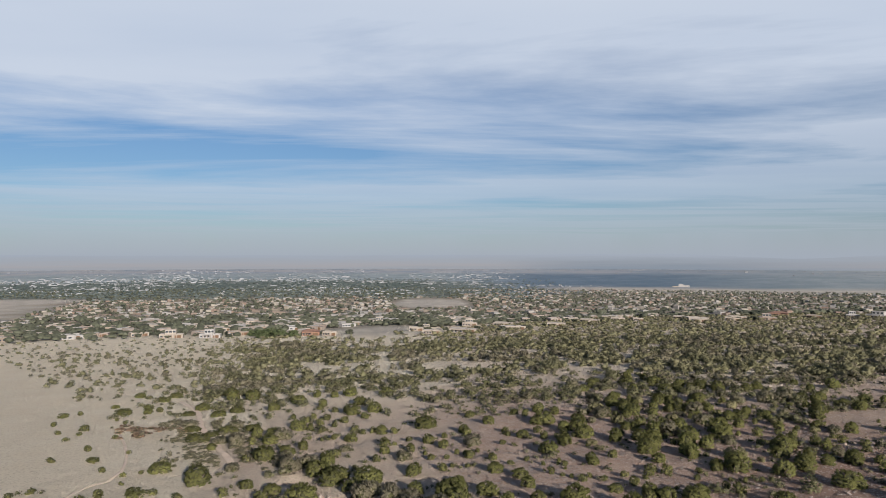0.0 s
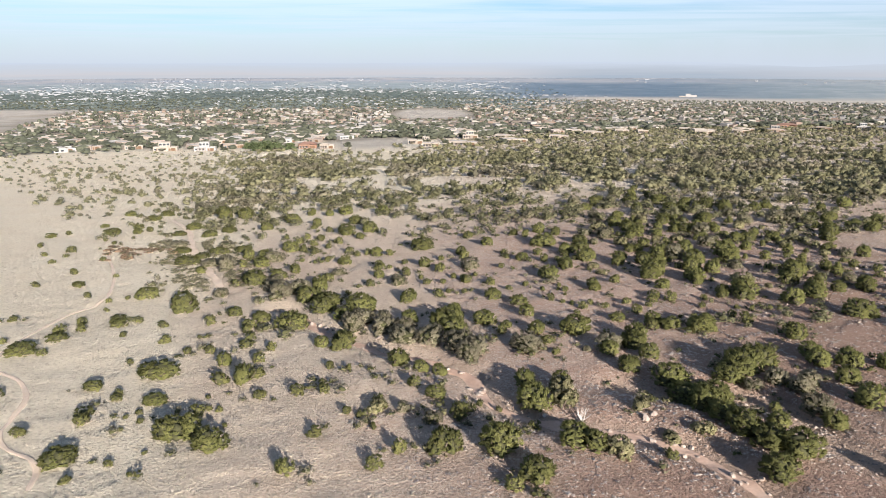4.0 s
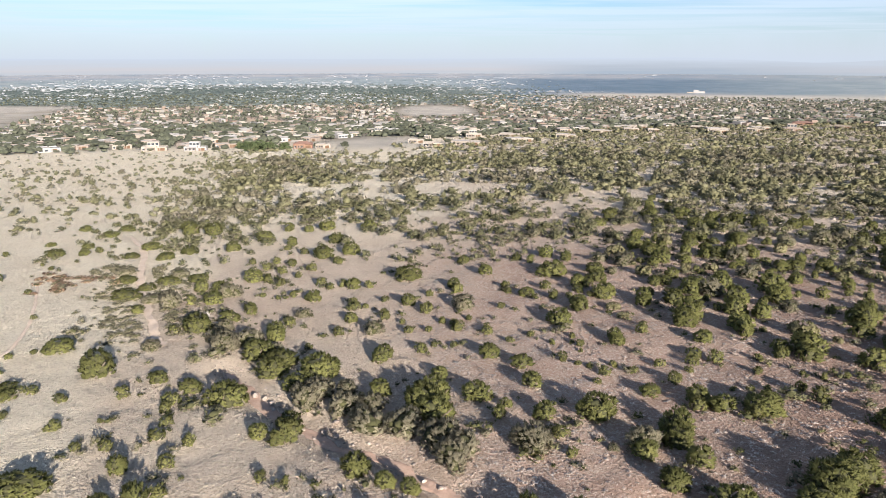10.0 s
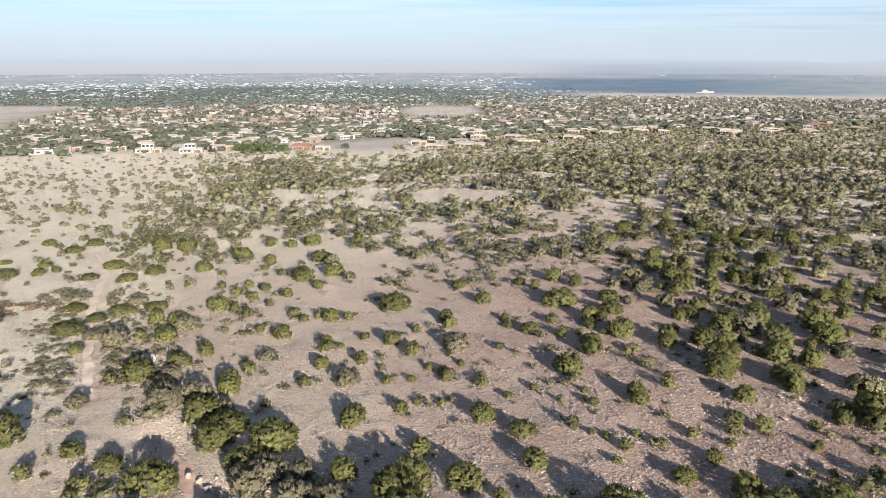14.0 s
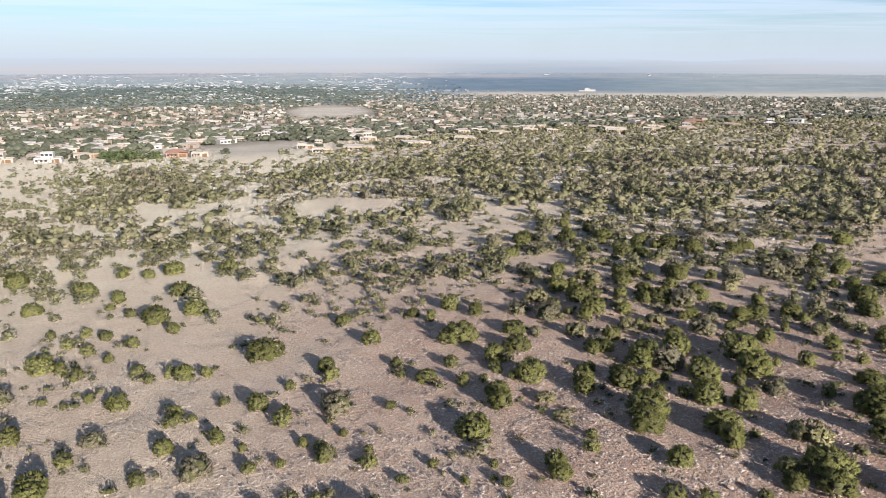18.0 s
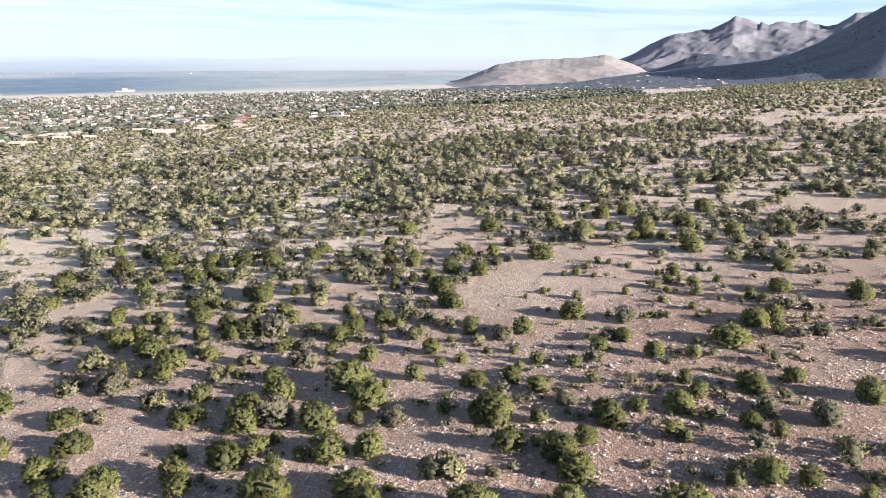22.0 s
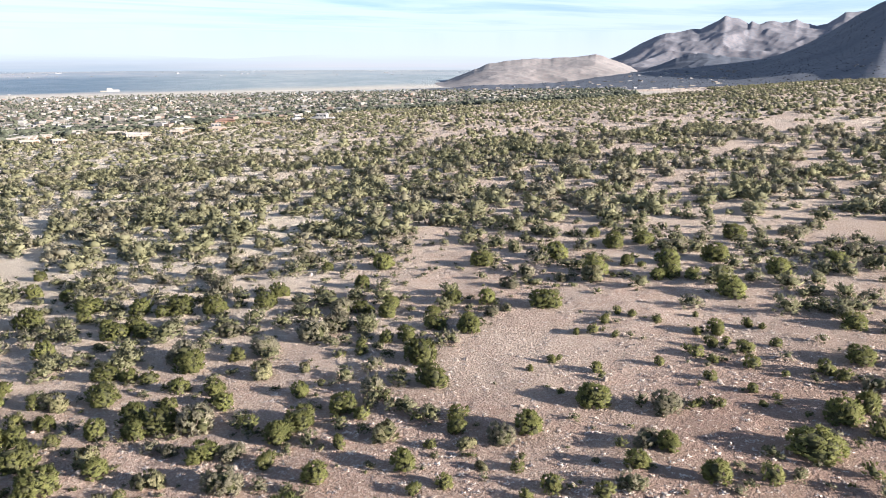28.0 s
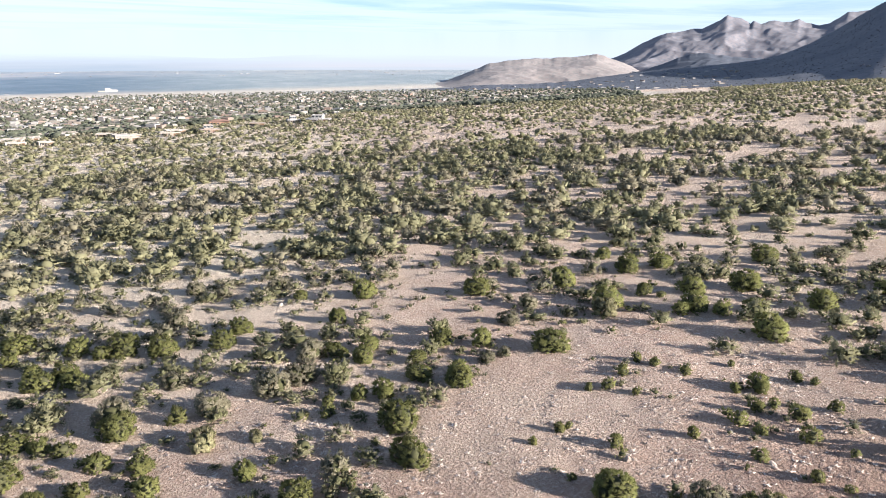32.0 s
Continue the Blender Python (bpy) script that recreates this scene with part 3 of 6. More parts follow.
def build_backdrop():
    """The plain's far side, pale with distance."""
    m = bpy.data.materials.new("hazy_far_valley")
    m.use_nodes = True
    node, link = nodes_of(m.node_tree)
    geo = node("ShaderNodeNewGeometry")
    split = node("ShaderNodeSeparateXYZ")
    link(geo.outputs["Position"], split.inputs[0])
    stretch = node("ShaderNodeMapping")
    stretch.inputs["Scale"].default_value = (0.0016, 0.0016, 0.05)
    link(geo.outputs["Position"], stretch.inputs[0])
    streak = node("ShaderNodeTexNoise", Scale=1.0, Detail=6.0, Roughness=0.7)
    link(stretch.outputs[0], streak.inputs["Vector"])
    add = node("ShaderNodeMath")
    add.operation = "MULTIPLY_ADD"
    link(streak.outputs["Fac"], add.inputs[0])
    add.inputs[1].default_value = 60.0
    link(split.outputs["Z"], add.inputs[2])
    level = node("ShaderNodeMapRange")
    level.inputs[1].default_value, level.inputs[2].default_value = -70.0, 85.0
    link(add.outputs[0], level.inputs[0])
    # haze is painted as glowing tones that rise to the sky's colour
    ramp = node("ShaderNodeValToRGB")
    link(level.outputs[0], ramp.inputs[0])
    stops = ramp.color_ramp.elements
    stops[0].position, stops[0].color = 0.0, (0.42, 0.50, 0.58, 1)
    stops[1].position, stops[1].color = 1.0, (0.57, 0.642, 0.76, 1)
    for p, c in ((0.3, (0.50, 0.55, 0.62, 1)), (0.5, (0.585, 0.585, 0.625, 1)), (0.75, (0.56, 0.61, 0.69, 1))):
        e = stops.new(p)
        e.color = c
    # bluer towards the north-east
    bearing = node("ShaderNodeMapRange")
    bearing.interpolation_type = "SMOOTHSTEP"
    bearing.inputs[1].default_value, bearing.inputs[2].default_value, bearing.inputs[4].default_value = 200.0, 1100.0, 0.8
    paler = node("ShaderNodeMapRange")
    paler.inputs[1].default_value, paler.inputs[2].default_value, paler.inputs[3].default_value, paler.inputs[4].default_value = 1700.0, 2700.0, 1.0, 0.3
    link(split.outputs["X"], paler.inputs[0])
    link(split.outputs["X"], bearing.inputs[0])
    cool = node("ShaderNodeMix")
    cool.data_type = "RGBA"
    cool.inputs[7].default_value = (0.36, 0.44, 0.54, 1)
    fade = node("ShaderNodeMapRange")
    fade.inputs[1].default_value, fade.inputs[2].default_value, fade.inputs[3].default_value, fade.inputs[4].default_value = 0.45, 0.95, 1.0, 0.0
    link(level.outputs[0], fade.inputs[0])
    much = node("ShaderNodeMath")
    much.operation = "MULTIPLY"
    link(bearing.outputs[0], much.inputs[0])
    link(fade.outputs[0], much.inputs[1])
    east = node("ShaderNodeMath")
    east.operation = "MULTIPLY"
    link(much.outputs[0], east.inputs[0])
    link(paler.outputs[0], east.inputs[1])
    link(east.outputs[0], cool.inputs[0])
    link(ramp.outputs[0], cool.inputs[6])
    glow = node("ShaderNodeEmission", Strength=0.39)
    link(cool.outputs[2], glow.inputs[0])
    out = node("ShaderNodeOutputMaterial")
    link(glow.outputs[0], out.inputs[0])
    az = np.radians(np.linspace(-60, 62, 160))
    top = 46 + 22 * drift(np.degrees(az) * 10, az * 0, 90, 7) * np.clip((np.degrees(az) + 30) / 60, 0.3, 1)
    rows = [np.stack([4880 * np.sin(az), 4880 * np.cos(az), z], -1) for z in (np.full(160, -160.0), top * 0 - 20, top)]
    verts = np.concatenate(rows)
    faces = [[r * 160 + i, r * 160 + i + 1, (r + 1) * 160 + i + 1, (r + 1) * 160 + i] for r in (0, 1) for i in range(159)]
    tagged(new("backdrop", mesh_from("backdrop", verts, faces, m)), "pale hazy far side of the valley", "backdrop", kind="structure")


build_backdrop()


# ---- plants ----
def lump(level, rng, uneven=0.25):
    v = BALL[level] * (1 + uneven * (rng.random((len(BALL[level]), 1)) - 0.5) * 2)
    return v


def crown(rng, lobes, clumps, leaves, leaf, tall=1.0, upright=0.0, spread=0.15, low=0.22, heart=2, fill=1.0, level=1, slim=0.4):
    """A bush one metre wide, domed down to the ground: merged lobes set with small leaf sprays. Returns arrays."""
    verts, faces, count, centres = [], [], 0, []
    inner, inner_faces, inside, outward, inner_out = [], [], 0, [], []
    for k in range(lobes):
        a = 2.4 * k + rng.random()
        d, r = (0.04 * rng.random(), 0.33) if k == 0 else (0.17 + 0.13 * rng.random(), 0.17 + 0.11 * rng.random())
        if lobes == 1:
            r = 0.45
        h = (0.46 if k == 0 else 0.22 + 0.26 * rng.random()) * tall
        centres.append((d * math.cos(a), d * math.sin(a), h, r, (0.40 if k == 0 else 0.22 + 0.16 * rng.random()) * tall))
    balls = np.array(centres)
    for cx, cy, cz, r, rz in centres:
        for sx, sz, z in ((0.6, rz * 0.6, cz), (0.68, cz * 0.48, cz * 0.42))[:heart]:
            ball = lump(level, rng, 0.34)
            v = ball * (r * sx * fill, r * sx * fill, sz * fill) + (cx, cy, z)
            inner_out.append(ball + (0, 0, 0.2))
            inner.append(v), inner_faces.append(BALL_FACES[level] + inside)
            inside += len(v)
    for k in range(clumps):
        for attempt in range(5):
            cx, cy, cz, r, rz = centres[rng.integers(lobes)]
            d = rng.normal(size=3)
            d /= np.linalg.norm(d)
            if d[2] < 0 and rng.random() < 0.55:
                d[2] = -d[2]
            if rng.random() < low or d[2] < 0:
                d[2] = 0.1 * rng.random()
                d[:2] *= 1 / max(1e-3, math.hypot(d[0], d[1]))
                p = np.array([cx, cy, cz * (0.1 + 0.85 * rng.random())]) + d * r * (0.84 + 0.2 * rng.random()) * (1, 1, 0)
            else:
                p = np.array([cx, cy, cz]) + d * (r, r, rz) * (0.84 + 0.2 * rng.random())
            if np.min((((p - balls[:, :3]) / balls[:, [3, 3, 4]]) ** 2).sum(1)) > 0.62:
                break
        size = spread * (0.6 + 0.6 * rng.random())
        dome = p - (0, 0, 0.2 * tall)
        dome /= np.linalg.norm(dome)
        n = rng.normal(size=(leaves, 3)) + d * 0.9
        n /= np.linalg.norm(n, axis=1, keepdims=True)
        c = p + n * size * (0.3 + 0.5 * rng.random((leaves, 1))) * (1, 1, 0.9)
        t = 0.8 * rng.normal(size=(leaves, 3)) + d * 0.7
        t[:, 2] += upright
        t -= n * (t * n).sum(1, keepdims=True) * 0.6
        t /= np.linalg.norm(t, axis=1, keepdims=True)
        b = np.cross(n, t)
        b /= np.linalg.norm(b, axis=1, keepdims=True)
        ls = leaf * (0.6 + 0.8 * rng.random((leaves, 1)))
        soft = dome * 0.8 + d * 0.6 + n * 0.6 + (0, 0, 0.25)
        one, two, tip = c - b * ls * slim - t * ls * 0.5, c + b * ls * slim - t * ls * 0.5, c + t * ls * 1.3 + n * ls * 0.25
        turned = (np.cross(two - one, tip - one) * soft).sum(1, keepdims=True) < 0
        tri = np.stack([np.where(turned, two, one), np.where(turned, one, two), tip], 1).reshape(-1, 3)
        outward.append(np.repeat(soft / np.linalg.norm(soft, axis=1, keepdims=True), 3, 0))
        verts.append(tri), faces.append(np.arange(leaves * 3).reshape(-1, 3) + count)
        count += leaves * 3
    v = np.concatenate(verts)
    v[:, 2] = np.maximum(v[:, 2], -0.02)
    return v, np.concatenate(faces), np.concatenate(inner), np.concatenate(inner_faces), np.concatenate(outward), np.concatenate(inner_out)


def whole(parts):
    """Leaves and the dark shade core in one, the core last."""
    v, f, iv, f2, n, ni = parts
    return np.concatenate([v, iv]), np.concatenate([f, f2 + len(v)]), len(f), np.concatenate([n, ni])


def stems(rng, n, height):
    """Crooked tapering stems from the root."""
    verts, faces, count = [], [], 0
    for k in range(n):
        a, lean = 2.1 * k + rng.random(), 0.12 + 0.2 * rng.random()
        p, r = np.array([0.03 * math.cos(a), 0.03 * math.sin(a), -0.12]), 0.045
        for j in range(4):
            ring = np.array([[math.cos(q) * r, math.sin(q) * r, 0] for q in np.linspace(0, 2 * math.pi, 6)[:-1]]) + p
            verts.append(ring)
            if j:
                for i in range(5):
                    faces.append([count - 5 + i, count - 5 + (i + 1) % 5, count + (i + 1) % 5, count + i])
            count += 5
            p = p + (lean * 0.5 * math.cos(a + 0.5 * j), lean * 0.5 * math.sin(a + 0.5 * j), height * 0.22)
            r *= 0.72
    return np.concatenate(verts), np.array(faces)


def plant_kinds(name, crowns, material):
    kinds = []
    for i, leaf_parts in enumerate(crowns):
        root = new(name)
        root.empty_display_size = 0.2
        part("trunk", mesh_from(name + "_trunk", *stems(np.random.default_rng(40 + i), 3, 0.9), BARK), root)
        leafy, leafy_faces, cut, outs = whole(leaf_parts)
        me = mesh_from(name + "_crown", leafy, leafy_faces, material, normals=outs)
        me.materials.append(CORE_SHADE)
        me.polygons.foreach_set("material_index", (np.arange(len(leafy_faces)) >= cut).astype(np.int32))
        part("crown", me, root)
        kinds.append(root)
    return kinds


def plant_out(kinds, places, label_of, category, group, seed, tall=(0.64, 0.88), grow=1.06, sized=False):
    rng = np.random.default_rng(seed)
    first = set()
    for x, y, w in places:
        w = w if w < 4.3 else 4.3 + 0.35 * (w - 4.3)
        half = len(kinds) // 2
        k = int(rng.integers(half) + (half if w > 3.1 else 0)) if sized else int(rng.integers(len(kinds)))
        h = w * (tall[0] + (tall[1] - tall[0]) * rng.random())
        if hillside(np.array(x), np.array(y)) > 0.3:
            h *= 0.78 if w < 2.6 else 0.62
        wide = w * grow * rng.uniform(0.92, 1.12)
        m = Matrix.LocRotScale((x, y, land_at(x, y) - 0.03), Euler((0, 0, rng.random() * 6.28)), (wide, w * grow * w * grow / wide, h))
        if k in first:
            ob = copy_thing(kinds[k], m)
            ob.matrix_basis = m
        else:
            ob = kinds[k]
            ob.matrix_basis = m
            first.add(k)
        tagged(ob, label_of(w, x, y), category, group)
    for k, root in enumerate(kinds):
        if k not in first:
            for o in (*root.children_recursive, root):
                bpy.data.objects.remove(o)


JUNIPERS_A = [
    (-37.5, 50.9, 3.3), (-42.5, 68.2, 2.4), (-58.3, 80.5, 4.0), (-55.9, 85.4, 2.7), (-50.3, 92.9, 2.7), (-51.8, 95.4, 2.8), (-43.2, 100.5, 4.9), (-52.7, 109.0, 4.1),
    (-69.0, 117.0, 2.8), (-49.2, 126.9, 2.5), (-38.6, 132.2, 3.5), (-55.1, 135.8, 5.4), (-39.3, 139.8, 3.5), (-43.3, 140.7, 2.8), (-54.6, 143.1, 3.6), (-51.5, 146.1, 3.9),
    (-60.4, 147.9, 3.6), (-46.5, 148.1, 3.7), (-60.7, 167.9, 4.2), (-102.9, 169.4, 2.8), (-69.2, 169.5, 3.7), (-87.4, 171.4, 4.0), (-81.1, 172.5, 3.1), (-57.5, 173.2, 4.1),
    (-47.9, 175.2, 3.6), (-68.7, 179.0, 4.7), (-84.1, 180.1, 3.0), (-95.5, 183.5, 2.6), (-43.3, 187.3, 3.7), (-86.2, 195.7, 4.4), (-59.4, 197.0, 5.5), (-66.1, 197.8, 6.9),
]
JUNIPERS_B = [
    (-40.8, 202.0, 3.1), (-96.7, 203.5, 3.5), (-85.7, 204.8, 4.3), (-0.7, 52.7, 3.3), (-24.0, 53.7, 3.4), (-28.5, 56.4, 3.6), (-26.9, 57.1, 2.8), (-33.8, 64.8, 2.9),
    (-1.7, 64.8, 2.5), (-24.9, 69.9, 3.0), (-36.3, 72.8, 5.2), (-6.6, 75.4, 3.0), (-29.2, 76.0, 2.4), (-14.8, 82.6, 3.1), (-17.8, 83.3, 2.3), (-15.1, 86.7, 3.0),
    (-23.8, 92.2, 4.9), (-6.0, 93.6, 2.8), (-29.2, 94.9, 2.9), (-16.0, 95.4, 3.3), (-33.9, 97.2, 2.6), (-12.9, 99.8, 3.1), (-19.7, 102.3, 4.3), (-6.5, 104.6, 3.2),
    (-23.8, 106.0, 4.2), (-23.4, 114.9, 2.9), (-36.1, 117.5, 4.5), (-13.0, 120.4, 2.3), (-32.5, 121.8, 3.1), (-30.2, 125.5, 2.7), (-4.5, 129.6, 2.9), (-21.1, 132.9, 3.0),
]
JUNIPERS_C = [
    (-15.4, 141.2, 2.6), (-5.4, 146.7, 5.8), (-35.6, 147.3, 3.6), (-21.3, 161.6, 2.4), (-25.4, 167.0, 4.6), (-19.8, 171.5, 4.7), (-35.3, 181.3, 3.0), (-25.1, 184.8, 3.6),
    (-34.8, 199.4, 2.8), (-18.7, 200.6, 4.2), (-30.3, 201.9, 5.1), (7.7, 47.5, 3.2), (29.6, 47.8, 3.3), (13.8, 52.2, 2.8), (4.7, 52.7, 3.8), (31.1, 52.8, 3.8),
    (12.3, 54.1, 3.4), (29.5, 55.4, 3.5), (28.4, 58.1, 3.1), (27.9, 61.5, 3.8), (9.2, 63.3, 3.9), (26.7, 64.4, 4.0), (30.0, 64.7, 4.7), (13.2, 68.1, 2.4),
    (8.9, 68.5, 3.0), (26.4, 68.7, 3.6), (22.3, 72.7, 2.8), (25.8, 75.7, 2.9), (21.2, 77.5, 2.7), (25.8, 82.8, 3.6), (18.2, 86.1, 4.0), (12.7, 86.3, 2.8),
]
JUNIPERS_D = [
    (0.5, 86.6, 5.2), (32.5, 87.6, 2.9), (30.6, 90.3, 2.8), (0.4, 91.9, 4.3), (5.4, 91.9, 3.3), (25.9, 92.2, 2.4), (12.1, 94.4, 2.9), (1.0, 98.0, 2.4),
    (11.8, 101.1, 2.7), (7.6, 104.8, 2.9), (25.8, 108.7, 2.4), (19.3, 118.6, 3.9), (23.6, 124.2, 3.0), (23.8, 127.5, 3.0), (28.9, 131.6, 3.8), (15.9, 133.7, 2.8),
    (25.1, 135.0, 2.3), (25.7, 138.8, 3.0), (3.3, 139.6, 2.6), (29.7, 141.3, 3.8), (22.4, 146.8, 6.9), (30.9, 148.3, 3.4), (9.5, 148.8, 3.0), (26.6, 157.8, 2.9),
    (16.8, 159.6, 2.4), (5.6, 159.7, 2.6), (23.4, 162.7, 3.3), (41.0, 47.2, 2.7), (33.0, 51.1, 3.7), (34.2, 57.5, 2.5), (39.9, 57.5, 2.6), (46.0, 61.7, 3.3),
]
JUNIPERS_E = [
    (46.8, 67.5, 3.0), (33.6, 69.0, 3.6), (54.0, 71.8, 2.5), (50.1, 73.0, 3.2), (46.4, 73.2, 3.2), (39.2, 73.8, 3.9), (46.7, 76.2, 2.9), (47.9, 82.3, 3.3),
    (66.7, 82.4, 4.9), (62.2, 91.5, 4.3), (55.8, 98.8, 3.7), (60.7, 101.7, 3.4), (49.0, 101.7, 3.1), (46.1, 103.2, 2.3), (65.9, 104.4, 2.5), (50.1, 104.4, 3.9),
    (62.3, 104.7, 3.5), (71.2, 105.2, 3.5), (37.8, 108.6, 2.9), (59.7, 108.7, 3.0), (44.5, 111.3, 3.0), (45.2, 114.2, 3.5), (37.6, 116.2, 3.8), (50.1, 118.4, 3.1),
    (47.1, 121.1, 3.7), (68.1, 121.7, 2.9), (34.1, 126.2, 2.9), (49.9, 127.2, 4.0), (42.6, 127.4, 2.5), (56.9, 127.4, 4.1), (39.6, 127.5, 3.7), (35.0, 128.6, 3.0),
]
JUNIPERS_F = [
    (71.0, 132.5, 2.6), (58.1, 132.8, 4.4), (44.4, 133.4, 4.0), (51.0, 136.7, 3.9), (64.4, 137.1, 2.6), (41.6, 138.2, 2.7), (39.5, 138.3, 2.7), (52.7, 141.2, 2.8),
    (65.7, 146.3, 2.9), (69.1, 147.3, 4.0), (59.0, 149.2, 3.0), (43.7, 153.2, 2.8), (50.4, 154.3, 2.7), (45.6, 155.2, 3.7), (65.6, 157.8, 2.8), (58.7, 158.4, 3.6),
    (56.0, 159.0, 2.6), (45.3, 162.0, 3.9), (53.1, 162.4, 2.7), (61.2, 162.4, 2.3), (66.9, 162.5, 2.7), (64.1, 165.8, 2.5), (46.7, 167.9, 2.4), (49.6, 168.2, 2.5),
    (43.9, 169.0, 4.4), (56.5, 169.9, 3.8), (68.1, 171.5, 3.7), (61.1, 174.2, 2.4), (59.2, 176.8, 3.2), (46.8, 179.4, 2.9), (56.0, 192.1, 3.2), (68.9, 192.9, 3.4),
]
JUNIPERS_G = [
    (65.9, 196.4, 2.6), (42.2, 198.2, 3.5), (64.9, 203.7, 2.7), (67.2, 208.1, 4.7), (58.3, 208.6, 4.7), (48.1, 211.9, 4.1), (66.5, 217.8, 3.0), (63.5, 227.2, 3.1),
    (67.7, 238.5, 2.8), (79.2, 78.7, 2.7), (100.0, 83.5, 2.7), (107.6, 85.9, 3.6), (73.8, 86.1, 2.4), (93.6, 87.5, 3.3), (71.6, 88.7, 3.1), (123.3, 90.5, 2.5),
    (79.6, 94.1, 2.5), (92.4, 94.7, 2.5), (88.0, 97.6, 3.4), (125.9, 98.4, 3.6), (82.5, 101.0, 2.5), (78.5, 101.2, 3.3), (109.5, 104.3, 2.9), (106.4, 105.4, 3.4),
    (98.4, 105.5, 5.2), (122.0, 108.5, 3.3), (88.0, 109.9, 2.6), (133.5, 112.6, 3.3), (71.5, 115.0, 2.8), (90.1, 115.7, 2.4), (85.3, 116.1, 2.4), (71.6, 119.0, 2.9),
]
JUNIPERS_H = [
    (162.4, 124.0, 3.3), (120.4, 125.5, 2.7), (93.4, 126.3, 3.7), (84.0, 127.9, 3.1), (150.8, 129.3, 4.1), (135.8, 130.6, 4.3), (79.5, 133.5, 2.3), (143.8, 135.7, 3.2),
    (139.7, 138.6, 3.0), (153.2, 141.2, 5.6), (138.9, 142.7, 3.8), (136.2, 143.3, 2.8), (85.2, 143.5, 3.7), (74.3, 146.6, 3.2), (88.8, 149.4, 4.3), (115.1, 149.9, 5.1),
    (99.9, 151.5, 3.2), (133.4, 153.6, 4.7), (73.3, 153.7, 2.5), (102.2, 153.9, 2.8), (92.3, 156.2, 3.1), (98.1, 156.4, 3.2), (90.3, 158.1, 2.3), (107.7, 162.8, 3.4),
    (99.7, 168.8, 3.0), (103.2, 180.6, 2.9), (87.2, 185.5, 3.3), (80.6, 190.2, 4.0), (77.1, 195.1, 4.6), (74.4, 195.5, 2.7), (72.7, 200.4, 3.7),
]
SHRUBS_A = [
    (-46.2, 52.1, 0.9), (-44.5, 56.3, 1.5), (-39.1, 58.7, 1.9), (-39.9, 61.0, 1.9), (-38.4, 65.3, 1.3), (-52.6, 66.0, 1.5), (-38.8, 66.7, 1.3), (-42.1, 77.1, 1.1),
    (-55.1, 79.9, 1.4), (-63.4, 84.8, 1.3), (-40.3, 84.9, 1.8), (-47.5, 87.8, 1.4), (-69.2, 89.1, 1.4), (-57.5, 89.2, 2.3), (-55.1, 90.7, 1.9), (-43.4, 91.8, 1.7),
    (-36.6, 93.1, 1.7), (-56.5, 93.6, 2.0), (-70.7, 93.6, 1.3), (-48.2, 94.4, 1.6), (-68.8, 96.0, 1.7), (-56.2, 100.8, 1.0), (-58.3, 106.4, 1.3), (-55.7, 108.1, 1.1),
    (-63.4, 109.1, 1.5), (-39.2, 116.1, 1.8), (-77.3, 117.2, 1.8), (-65.2, 124.3, 1.1), (-74.4, 126.1, 1.9),
]
SHRUBS_B = [
    (-42.4, 131.8, 2.1), (-84.2, 136.0, 1.4), (-74.8, 139.2, 1.6), (-84.6, 142.5, 1.4), (-90.4, 143.8, 1.7), (-86.3, 148.2, 2.2), (-96.8, 154.3, 1.8), (-80.8, 157.9, 1.5),
    (-84.7, 161.3, 1.2), (-99.8, 172.7, 2.0), (-79.0, 174.8, 2.2), (-34.9, 47.3, 1.1), (-29.4, 48.3, 0.8), (-15.4, 48.7, 2.1), (-7.2, 49.5, 1.5), (-32.3, 50.2, 1.0),
    (-29.8, 52.5, 0.6), (-5.1, 52.6, 1.7), (-13.9, 55.7, 1.6), (-8.1, 57.3, 0.9), (-34.4, 57.4, 0.6), (-23.9, 58.4, 0.6), (-33.1, 59.4, 0.9), (-9.8, 60.1, 0.8),
    (-35.1, 60.4, 0.8), (-11.4, 60.7, 1.0), (-34.1, 61.4, 0.9), (-27.8, 61.4, 1.7), (-25.6, 62.2, 0.9),
]
SHRUBS_C = [
    (-26.8, 62.3, 0.8), (-22.0, 65.2, 1.5), (-27.9, 65.5, 0.7), (-17.7, 65.8, 1.6), (-14.6, 66.3, 1.3), (-4.2, 67.8, 1.8), (-15.1, 68.2, 1.4), (-27.9, 69.6, 2.1),
    (-23.8, 71.6, 1.8), (-12.7, 73.7, 1.0), (-15.3, 74.2, 1.4), (-25.0, 77.0, 1.6), (-35.5, 80.2, 1.3), (-32.4, 80.2, 1.5), (-24.2, 81.3, 1.6), (-28.1, 82.4, 1.7),
    (-28.4, 85.7, 1.5), (-35.8, 86.1, 0.7), (-29.7, 88.8, 1.7), (-30.1, 91.3, 2.0), (-1.7, 107.1, 2.0), (-17.4, 108.9, 1.2), (-14.1, 114.9, 1.6), (-0.8, 115.5, 1.2),
    (-22.4, 119.5, 1.8), (-4.9, 119.7, 1.1), (-7.9, 121.8, 1.9), (-1.0, 127.7, 1.7), (-13.8, 128.8, 1.9),
]
